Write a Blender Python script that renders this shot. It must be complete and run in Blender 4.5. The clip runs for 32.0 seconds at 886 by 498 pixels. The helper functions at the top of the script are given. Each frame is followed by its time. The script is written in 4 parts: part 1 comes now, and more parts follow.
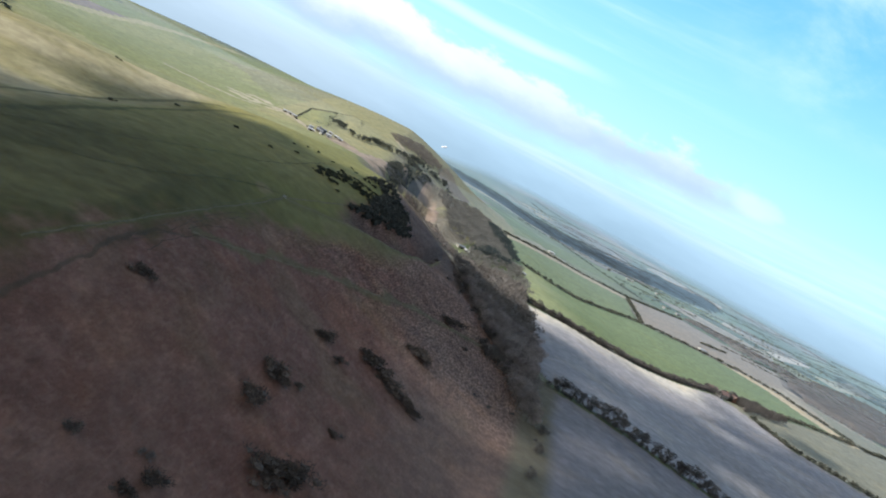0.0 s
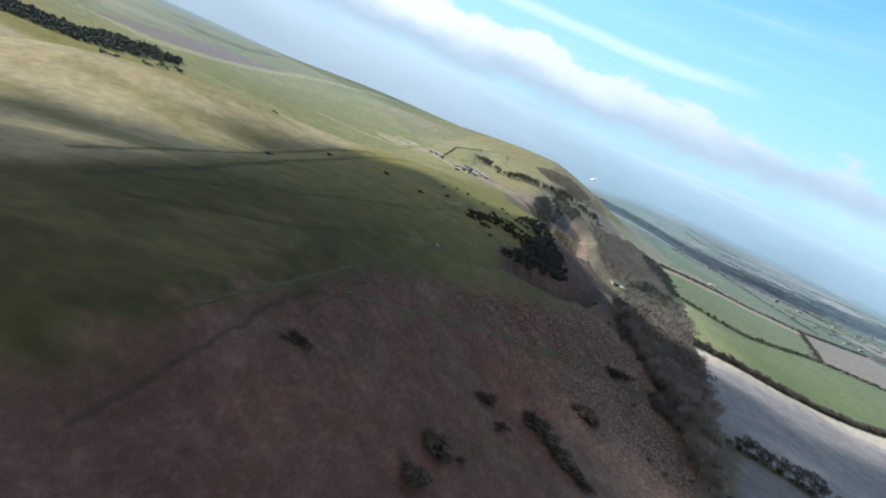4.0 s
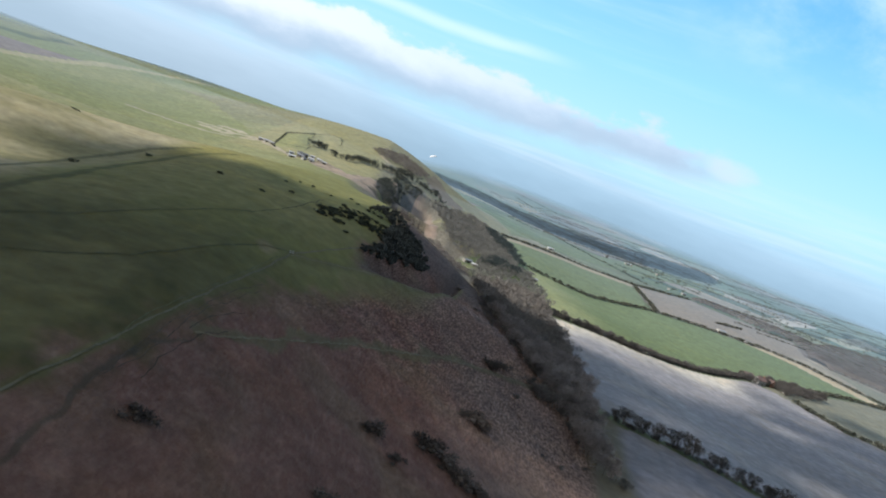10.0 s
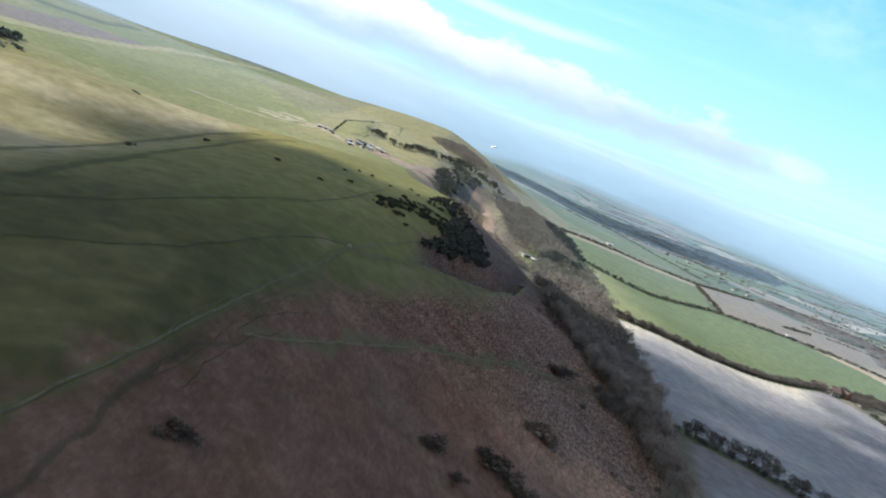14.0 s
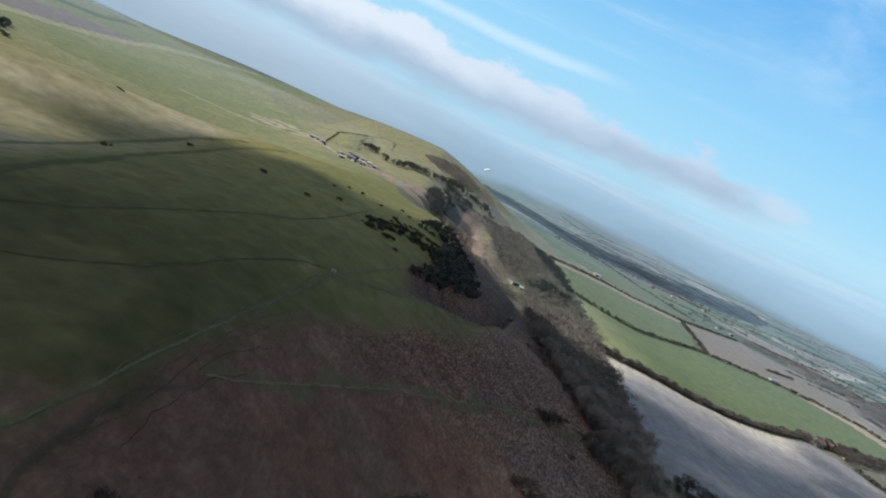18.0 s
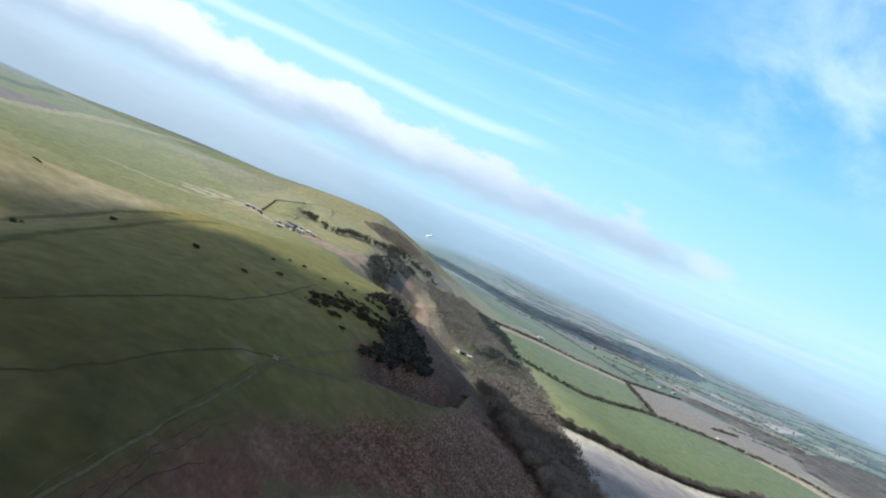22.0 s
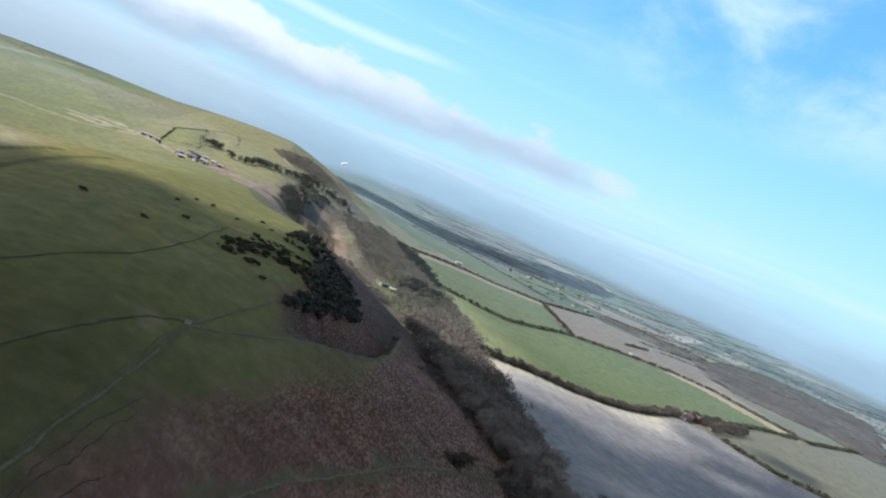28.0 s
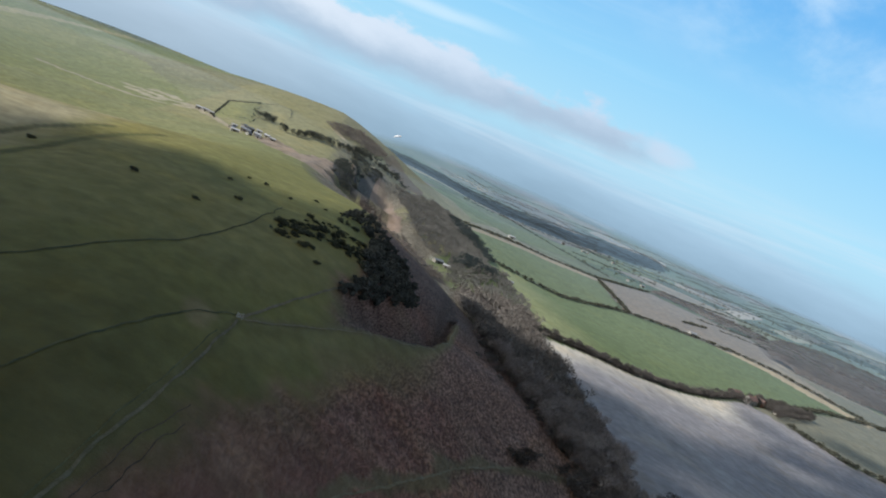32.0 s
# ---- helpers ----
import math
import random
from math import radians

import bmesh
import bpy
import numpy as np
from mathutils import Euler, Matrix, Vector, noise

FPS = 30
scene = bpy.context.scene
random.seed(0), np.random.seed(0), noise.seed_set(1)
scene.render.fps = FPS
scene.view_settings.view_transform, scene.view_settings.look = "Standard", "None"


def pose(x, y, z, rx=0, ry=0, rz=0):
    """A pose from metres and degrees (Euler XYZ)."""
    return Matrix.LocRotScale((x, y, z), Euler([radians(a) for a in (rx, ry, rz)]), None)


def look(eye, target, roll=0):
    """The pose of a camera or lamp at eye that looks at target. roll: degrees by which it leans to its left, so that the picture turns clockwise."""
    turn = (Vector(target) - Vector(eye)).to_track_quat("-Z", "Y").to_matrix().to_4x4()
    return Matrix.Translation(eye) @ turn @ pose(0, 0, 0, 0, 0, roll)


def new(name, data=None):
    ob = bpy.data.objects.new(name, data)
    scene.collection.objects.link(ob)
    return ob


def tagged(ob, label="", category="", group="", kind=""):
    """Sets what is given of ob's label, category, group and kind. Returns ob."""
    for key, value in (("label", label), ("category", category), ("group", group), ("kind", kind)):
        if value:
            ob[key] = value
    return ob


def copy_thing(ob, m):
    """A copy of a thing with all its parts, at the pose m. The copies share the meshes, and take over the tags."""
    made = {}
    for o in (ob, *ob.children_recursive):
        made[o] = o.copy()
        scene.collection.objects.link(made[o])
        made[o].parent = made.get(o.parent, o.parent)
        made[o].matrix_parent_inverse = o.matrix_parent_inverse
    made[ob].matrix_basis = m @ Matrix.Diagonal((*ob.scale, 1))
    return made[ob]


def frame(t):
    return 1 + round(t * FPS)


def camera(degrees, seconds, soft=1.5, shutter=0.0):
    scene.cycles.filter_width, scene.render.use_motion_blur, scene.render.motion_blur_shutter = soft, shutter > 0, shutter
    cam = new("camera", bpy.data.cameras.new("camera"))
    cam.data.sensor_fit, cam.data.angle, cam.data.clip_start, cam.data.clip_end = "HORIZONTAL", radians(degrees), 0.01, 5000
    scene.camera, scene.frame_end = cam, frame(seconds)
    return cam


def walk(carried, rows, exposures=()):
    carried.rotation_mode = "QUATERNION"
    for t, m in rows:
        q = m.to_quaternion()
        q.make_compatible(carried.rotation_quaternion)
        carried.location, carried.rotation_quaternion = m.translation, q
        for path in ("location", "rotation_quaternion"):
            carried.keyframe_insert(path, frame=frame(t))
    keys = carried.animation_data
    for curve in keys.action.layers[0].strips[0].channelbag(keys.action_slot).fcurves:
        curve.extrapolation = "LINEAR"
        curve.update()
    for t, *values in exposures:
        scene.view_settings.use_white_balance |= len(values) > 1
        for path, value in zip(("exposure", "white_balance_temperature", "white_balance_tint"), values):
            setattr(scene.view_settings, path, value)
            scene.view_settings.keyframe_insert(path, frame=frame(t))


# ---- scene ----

cam = camera(62.69, 32.0, 1.9)
PATH = [
    (0, -0.00, 0.00, 104.46, 80.883, -28.280, 2.295),
    (0.5, -0.90, 2.91, 104.59, 82.767, -29.686, 5.386),
    (1, -1.79, 5.82, 104.82, 82.993, -28.502, 8.443),
    (1.5, -2.76, 8.70, 105.03, 85.060, -29.554, 10.442),
    (2, -3.90, 11.44, 105.13, 83.731, -30.479, 10.118),
    (2.5, -5.21, 14.01, 105.08, 82.412, -29.471, 9.117),
    (3, -6.65, 16.55, 104.91, 79.956, -27.914, 11.046),
    (3.5, -8.09, 19.10, 104.71, 77.612, -25.834, 13.698),
    (5.5, -14.12, 30.70, 103.97, 84.398, -23.751, 12.560),
    (6, -15.56, 33.45, 104.10, 88.025, -24.293, 8.204),
    (6.5, -17.05, 36.13, 104.28, 89.604, -25.412, 3.649),
    (7, -18.46, 38.79, 104.47, 88.915, -25.566, 2.392),
    (7.5, -19.86, 41.35, 104.60, 85.985, -23.283, 3.101),
    (8, -21.19, 43.81, 104.56, 84.524, -23.215, 2.542),
    (8.5, -22.38, 46.17, 104.35, 82.789, -22.290, 1.304),
    (9, -23.34, 48.49, 104.04, 81.004, -21.158, 0.366),
    (9.5, -24.24, 50.79, 103.66, 81.046, -21.163, 0.248),
    (10, -25.03, 53.20, 103.33, 82.040, -21.371, -0.197),
    (10.5, -25.71, 55.63, 103.06, 83.734, -23.434, -2.894),
    (11, -26.29, 58.00, 102.87, 84.322, -25.128, -5.120),
    (11.5, -26.88, 60.49, 102.78, 84.608, -25.996, -5.475),
    (12, -27.51, 63.02, 102.66, 84.187, -27.039, -4.245),
    (12.5, -28.12, 65.51, 102.42, 80.524, -25.778, 0.624),
    (13, -28.67, 67.96, 102.03, 79.911, -24.376, 4.200),
    (13.5, -29.19, 70.43, 101.53, 79.572, -22.968, 5.502),
    (14, -29.64, 73.07, 101.04, 79.519, -22.337, 4.569),
    (14.5, -30.05, 75.74, 100.63, 82.399, -24.540, 2.753),
    (15, -30.49, 78.40, 100.44, 83.543, -26.656, 0.392),
    (15.5, -30.98, 81.13, 100.46, 85.411, -28.662, -2.291),
    (17.5, -33.44, 91.35, 101.41, 83.865, -26.739, 2.809),
    (18, -34.48, 93.55, 101.33, 81.108, -26.282, 3.987),
    (18.5, -35.48, 95.80, 101.17, 76.974, -24.555, 8.414),
    (19, -36.42, 98.20, 100.92, 77.453, -23.025, 11.866),
    (19.5, -37.32, 100.72, 100.59, 78.026, -22.651, 12.770),
    (20, -38.17, 103.45, 100.30, 78.214, -23.398, 11.633),
    (20.5, -38.96, 106.29, 100.13, 79.540, -23.609, 10.597),
    (21, -39.73, 109.16, 100.16, 82.215, -22.579, 10.067),
    (21.5, -40.39, 111.99, 100.34, 86.607, -23.224, 5.869),
    (22, -41.04, 114.71, 100.65, 88.553, -25.248, -1.533),
    (22.5, -41.70, 117.32, 101.01, 88.953, -26.052, -6.703),
    (23, -42.33, 119.87, 101.35, 86.295, -25.514, -4.635),
    (23.5, -42.98, 122.32, 101.57, 83.593, -25.612, -0.739),
    (24, -43.64, 124.68, 101.63, 81.576, -25.632, 0.412),
    (24.5, -44.23, 127.03, 101.61, 80.320, -24.684, -0.000),
    (26.5, -46.63, 136.51, 100.90, 84.871, -24.829, -3.603),
    (27, -47.18, 138.89, 100.98, 84.561, -24.284, -6.284),
    (27.5, -47.69, 141.25, 101.07, 85.011, -24.129, -8.620),
    (28, -48.22, 143.58, 101.18, 85.735, -23.975, -9.223),
    (28.5, -48.78, 145.85, 101.32, 86.441, -24.427, -9.393),
    (29, -49.26, 148.08, 101.54, 86.091, -23.563, -9.538),
    (29.5, -49.72, 150.26, 101.77, 85.318, -22.650, -9.668),
    (30, -50.15, 152.37, 101.98, 84.253, -24.605, -10.816),
    (30.5, -50.46, 154.40, 102.14, 83.654, -24.879, -12.079),
    (31, -50.81, 156.39, 102.24, 83.288, -24.631, -9.860),
    (31.5, -51.08, 158.48, 102.41, 82.074, -24.157, -6.545),
    (32, -51.31, 160.63, 102.56, 81.672, -23.929, -4.887),
]
EXPOSURES = ((0, .24), (1, .13), (2, .02), (3, .02), (4.5, .12), (6, .2), (7, -.15), (8, -.22), (9, -.15), (10, .04), (11, .1), (12, .14), (13, .05), (14, .28), (15, .3), (16.5, 0), (18, -.25),
             (19, .1), (20, .35), (21, .3), (22, .05), (23, -.15), (24, -.25), (25.5, -.05), (27, .1), (28, .02), (29, -.16), (30, -.18), (31, -.18), (32, -.24))
walk(cam, [(t, pose(*p)) for t, *p in PATH], [(t, e, 6060, 10) for t, e in EXPOSURES])


# ---- sky, sun and clouds overhead ----
SUN_EL, SUN_AZ = radians(33), radians(-104)   # azimuth from +y towards +x
world = bpy.data.worlds.new("sky")
scene.world = world
world.use_nodes = True


class Nodes:
    """Short hand for a node tree."""

    def __init__(self, tree):
        self.tree = tree
        tree.nodes.clear()

    def add(self, kind):
        return self.tree.nodes.new(kind)

    def link(self, a, b):
        self.tree.links.new(a, b)

    def put(self, socket, value):
        if isinstance(value, bpy.types.NodeSocket):
            self.link(value, socket)
        else:
            socket.default_value = value

    def math(self, op, a, b=0.0, c=0.0, clamp=False):
        n = self.add("ShaderNodeMath")
        n.operation, n.use_clamp = op, clamp
        for s, v in zip(n.inputs, (a, b, c)):
            self.put(s, v)
        return n.outputs[0]

    def step(self, v, a, b):
        n = self.add("ShaderNodeMapRange")
        n.interpolation_type = "SMOOTHSTEP"
        for s, x in zip(n.inputs, (v, a, b, 0.0, 1.0)):
            self.put(s, x)
        return n.outputs[0]

    def noise(self, vector, scale, detail=4.0, rough=.55, distort=0.0):
        n = self.add("ShaderNodeTexNoise")
        self.put(n.inputs["Vector"], vector)
        n.inputs["Scale"].default_value, n.inputs["Detail"].default_value = scale, detail
        n.inputs["Roughness"].default_value, n.inputs["Distortion"].default_value = rough, distort
        return n.outputs["Fac"]

    def mix(self, fac, a, b, blend="MIX"):
        n = self.add("ShaderNodeMix")
        n.data_type, n.blend_type = "RGBA", blend
        self.put(n.inputs[0], fac)
        self.put(n.inputs[6], a)
        self.put(n.inputs[7], b)
        return n.outputs[2]

    def xyz(self, x, y, z):
        n = self.add("ShaderNodeCombineXYZ")
        for s, v in zip(n.inputs, (x, y, z)):
            self.put(s, v)
        return n.outputs[0]


def rgb(r, g, b):
    return (r, g, b, 1.0)


def build_sky():
    n = Nodes(world.node_tree)
    out, bg = n.add("ShaderNodeOutputWorld"), n.add("ShaderNodeBackground")
    n.link(bg.outputs[0], out.inputs[0])
    sky = n.add("ShaderNodeTexSky")
    sky.sky_type, sky.sun_disc, sky.sun_elevation, sky.sun_rotation = "NISHITA", False, SUN_EL, SUN_AZ
    sky.air_density, sky.dust_density, sky.ozone_density = 1.0, 1.2, 1.6
    direction = n.add("ShaderNodeTexCoord").outputs["Generated"]
    sep = n.add("ShaderNodeSeparateXYZ")
    n.link(direction, sep.inputs[0])
    deg = 180 / math.pi
    az = n.math("MULTIPLY", n.math("ARCTAN2", sep.outputs[0], sep.outputs[1]), deg)
    el = n.math("MULTIPLY", n.math("ARCSINE", sep.outputs[2]), deg)
    col = n.mix(1.0, sky.outputs[0], rgb(.105, .105, .105), "MULTIPLY")
    # the clear blue north-western sky
    clear = n.add("ShaderNodeValToRGB")
    n.put(clear.inputs[0], n.math("DIVIDE", el, 30.0, clamp=True))
    e = clear.color_ramp.elements
    e[0].position, e[0].color = 0.0, rgb(.42, .66, .84)
    e[1].position, e[1].color = 1.0, rgb(.15, .43, .86)
    for pos, c in ((.16, (.50, .83, .98)), (.36, (.36, .74, 1.0)), (.60, (.20, .55, .95))):
        k = e.new(pos)
        k.color = rgb(*c)
    col = n.mix(.86, col, clear.outputs[0])
    # overhead and behind, the sky is mostly broken cloud
    roof = n.noise(n.xyz(n.math("MULTIPLY", sep.outputs[0], 1.0), sep.outputs[1], sep.outputs[2]), 2.6, 4)
    rest = n.math("MAXIMUM", n.step(el, 28.0, 44.0), n.step(n.math("ABSOLUTE", az), 55.0, 85.0))
    veil = n.add("ShaderNodeVectorMath")
    veil.operation = "DOT_PRODUCT"
    n.put(veil.inputs[0], direction)
    veil.inputs[1].default_value = sun_dir
    grey = n.mix(n.step(veil.outputs["Value"], .45, .97), rgb(.080, .080, .096), rgb(.76, .70, .63))
    col = n.mix(n.math("MULTIPLY", rest, n.step(roof, .28, .52)), col, grey)
    # high cirrus: long streaks and torn wisps
    warp = n.noise(n.xyz(n.math("MULTIPLY", az, .07), n.math("MULTIPLY", el, .2), 3.1), 1.0, 3)
    tilt = n.math("SUBTRACT", el, n.math("MULTIPLY", az, .045))
    streak = n.noise(n.xyz(n.math("MULTIPLY", az, .03), n.math("ADD", n.math("MULTIPLY", tilt, .42), n.math("MULTIPLY", warp, .5)), 0.0), 1.3, 6, .6)
    where = n.math("MULTIPLY", n.step(el, 6.0, 9.5), n.step(az, 26.0, 2.0))
    col = n.mix(n.math("MULTIPLY", n.math("MULTIPLY", n.step(streak, .48, .82), where), .3), col, rgb(.80, .95, 1.0))
    line = n.math("ABSOLUTE", n.math("ADD", n.math("SUBTRACT", tilt, 8.95), n.math("MULTIPLY", n.math("SUBTRACT", warp, .5), 1.6)))
    col = n.mix(n.math("MULTIPLY", n.math("MULTIPLY", n.step(line, .65, .05), n.step(az, 9.0, 1.0)), .45), col, rgb(.88, .98, 1.0))
    torn = n.noise(n.xyz(n.math("MULTIPLY", az, .085), n.math("MULTIPLY", el, .13), 7.7), 1.0, 7, .6, .35)
    where = n.math("MULTIPLY", n.step(el, 11.0, 16.0), n.step(az, 8.0, 24.0))
    col = n.mix(n.math("MULTIPLY", n.math("MULTIPLY", n.step(torn, .36, .70), where), .66), col, rgb(.72, .89, 1.0))
    # haze along the horizon
    drift = n.noise(n.xyz(n.math("MULTIPLY", az, .11), n.math("MULTIPLY", el, .42), 9.2), 1.0, 6, .6)
    deep = n.math("ADD", el, n.math("MULTIPLY", n.math("SUBTRACT", drift, .5), 3.4))
    haze = n.mix(n.step(deep, -1.6, 2.2), rgb(.30, .43, .53), rgb(.43, .60, .73))
    pale = n.mix(n.step(deep, -2.6, 2.2), rgb(.40, .50, .58), rgb(.55, .67, .77))
    haze = n.mix(n.step(az, 6.0, -20.0), haze, pale)
    col = n.mix(n.math("MULTIPLY", n.step(deep, 3.3, 1.0), .92), col, haze)
    # thin torn layers between the haze and the bank
    layer = n.noise(n.xyz(n.math("MULTIPLY", az, .045), n.math("MULTIPLY", n.math("SUBTRACT", el, n.math("MULTIPLY", az, .03)), .75), 4.4), 1.0, 6, .6, .3)
    between = n.math("MULTIPLY", n.step(el, .6, 2.4), n.step(el, 7.0, 4.0))
    col = n.mix(n.math("MULTIPLY", n.math("MULTIPLY", n.step(layer, .42, .68), between), .42), col, rgb(.70, .82, .90))
    # the bank of cumulus low over the hills
    lump = n.noise(n.xyz(n.math("MULTIPLY", az, .16), n.math("MULTIPLY", el, .28), 1.9), 1.0, 7, .58)
    big = n.noise(n.xyz(n.math("MULTIPLY", az, .085), 0.0, 5.3), 1.0, 2)
    top = n.math("ADD", n.math("MULTIPLY", n.math("SUBTRACT", big, .5), 2.6), 7.0)
    edge = n.math("ADD", n.math("SUBTRACT", top, el), n.math("MULTIPLY", n.math("SUBTRACT", lump, .5), 5.4))
    low = n.math("ADD", n.math("MULTIPLY", az, .055), 3.5)
    body = n.math("MULTIPLY", n.step(edge, -.15, .6), n.step(n.math("ADD", el, n.math("MULTIPLY", n.math("SUBTRACT", lump, .5), 2.4)), n.math("SUBTRACT", low, 1.0), n.math("ADD", low, .7)))
    body = n.math("MULTIPLY", body, n.step(n.math("ADD", az, n.math("MULTIPLY", n.math("SUBTRACT", lump, .5), 14.0)), 23.0, 15.0))
    lit = n.step(n.math("ADD", n.math("SUBTRACT", el, low), n.math("MULTIPLY", n.math("SUBTRACT", lump, .5), 3.4)), .3, 2.7)
    bright = n.mix(n.step(az, 16.0, -20.0), rgb(.66, .75, .86), rgb(.88, .91, .95))
    cloud = n.mix(lit, rgb(.45, .555, .67), bright)
    col = n.mix(n.math("MULTIPLY", body, .9), col, cloud)
    # one stray puff beyond the end of the bank
    off = n.math("ADD", n.math("POWER", n.math("DIVIDE", n.math("SUBTRACT", az, 21.0), 1.9), 2.0), n.math("POWER", n.math("DIVIDE", n.math("SUBTRACT", el, 6.1), .9), 2.0))
    puff = n.step(n.math("ADD", off, n.math("MULTIPLY", n.math("SUBTRACT", lump, .5), 3.0)), 1.5, .1)
    col = n.mix(n.math("MULTIPLY", puff, .6), col, rgb(.68, .76, .86))
    n.link(col, bg.inputs[0])
    bg.inputs[1].default_value = 1.15


sun = new("sun", bpy.data.lights.new("sun", "SUN"))
sun.data.energy, sun.data.angle, sun.data.color = 4.3, radians(2.2), (1.0, .95, .86)
sun_dir = Vector((math.sin(SUN_AZ) * math.cos(SUN_EL), math.cos(SUN_AZ) * math.cos(SUN_EL), math.sin(SUN_EL)))
sun.matrix_world = look(sun_dir * 900, (0, 0, 0))
build_sky()


def cloud(x, y, z, rx, ry, thick, n, seed):
    """A broken cumulus: billows on a flat base, its shadow drifts over the land."""
    r = np.random.default_rng(seed)
    vs, fs, k = [], [], 0
    rings, sides = 7, 12
    for i in range(n):
        a, q = r.random() * 2 * math.pi, r.random() ** .6
        c = np.array([x + rx * q * math.cos(a), y + ry * q * math.sin(a), z])
        s = min(rx, ry) * (.16 + .2 * r.random()) * (1.15 - .6 * q)
        for j in range(rings):
            th = math.pi * j / (rings - 1)
            for m in range(sides):
                ph = 2 * math.pi * m / sides
                w = s * (1 + .35 * (r.random() - .5))
                p = c + np.array([w * math.sin(th) * math.cos(ph), w * math.sin(th) * math.sin(ph), w * math.cos(th) * thick])
                p[2] = max(p[2], z - 6 + 5 * r.random())
                vs.append(p)
        for j in range(rings - 1):
            for m in range(sides):
                p, q2 = k + j * sides + m, k + j * sides + (m + 1) % sides
                fs.append((p, q2, q2 + sides, p + sides))
        k += rings * sides
    me = bpy.data.meshes.new("cloud")
    me.from_pydata([tuple(v) for v in vs], [], fs)
    me.polygons.foreach_set("use_smooth", [True] * len(fs))
    ob = new("cloud", me)
    return tagged(ob, "white broken cumulus cloud drifting over the downs", "cloud", "broken cumulus overhead", "structure")


# the shade that lies over the near hill comes from these, out of sight to the left
BASE = 430.0
reach = BASE / math.tan(SUN_EL)
wind = Vector((math.sin(SUN_AZ), math.cos(SUN_AZ))) * reach
CLOUDS = [cloud(gx + wind.x, gy + wind.y, BASE + gz, rx, ry, .35, n, seed) for gx, gy, gz, rx, ry, n, seed in
          ((-70, 160, 25, 180, 265, 90, 1), (-232, 300, 20, 64, 76, 40, 21), (30, -60, 25, 260, 230, 60, 2), (-100, 396, 25, 110, 112, 84, 6), (0, 450, 25, 60, 76, 36, 13), (80, 450, 5, 78, 166, 62, 10), (150, 524, 0, 112, 92, 50, 3), (290, 556, 0, 116, 88, 78, 11),
           (425, 655, 0, 130, 76, 90, 12), (372, 752, 0, 44, 34, 18, 16), (490, 790, 0, 66, 44, 22, 17), (560, 390, 0, 300, 190, 70, 4), (280, 290, 0, 230, 200, 70, 5))]



# ---- materials ----
MAT = {}


def material(name, rough=.9, spec=.2, metal=0.0):
    m = bpy.data.materials.new(name)
    m.use_nodes = True
    n = Nodes(m.node_tree)
    out, sh = n.add("ShaderNodeOutputMaterial"), n.add("ShaderNodeBsdfPrincipled")
    n.link(sh.outputs[0], out.inputs[0])
    sh.inputs["Roughness"].default_value, sh.inputs["Specular IOR Level"].default_value, sh.inputs["Metallic"].default_value = rough, spec, metal
    MAT[name] = m
    return n, sh, out


def mottled(name, a, b, scale=1.0, rough=.9, spec=.2, bump_by=0.0, by_object=.25, fine=8.0, metal=0.0, distant=False, layers=1.0):
    """Two tones mixed by noise at two scales, varied from piece to piece."""
    n, sh, out = material(name, rough, spec, metal)
    pos = n.add("ShaderNodeNewGeometry").outputs["Position"]
    big, small = n.noise(pos, scale, 3), n.noise(pos, scale * fine, 3)
    v = n.math("ADD", n.math("MULTIPLY", big, .65), n.math("MULTIPLY", small, .35))
    col = n.mix(n.step(v, .36, .64), rgb(*a), rgb(*b))
    rnd = n.add("ShaderNodeObjectInfo").outputs["Random"]
    k = n.math("ADD", n.math("MULTIPLY", rnd, 2 * by_object), 1 - by_object)
    n.put(sh.inputs["Base Color"], n.mix(1.0, col, n.xyz(k, k, k), "MULTIPLY"))
    if bump_by:
        bp = n.add("ShaderNodeBump")
        bp.inputs["Distance"].default_value = bump_by
        n.put(bp.inputs["Height"], small)
        n.put(sh.inputs["Normal"], bp.outputs[0])
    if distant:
        haze_fade(n, sh, out, pos, layers)
    return MAT[name]


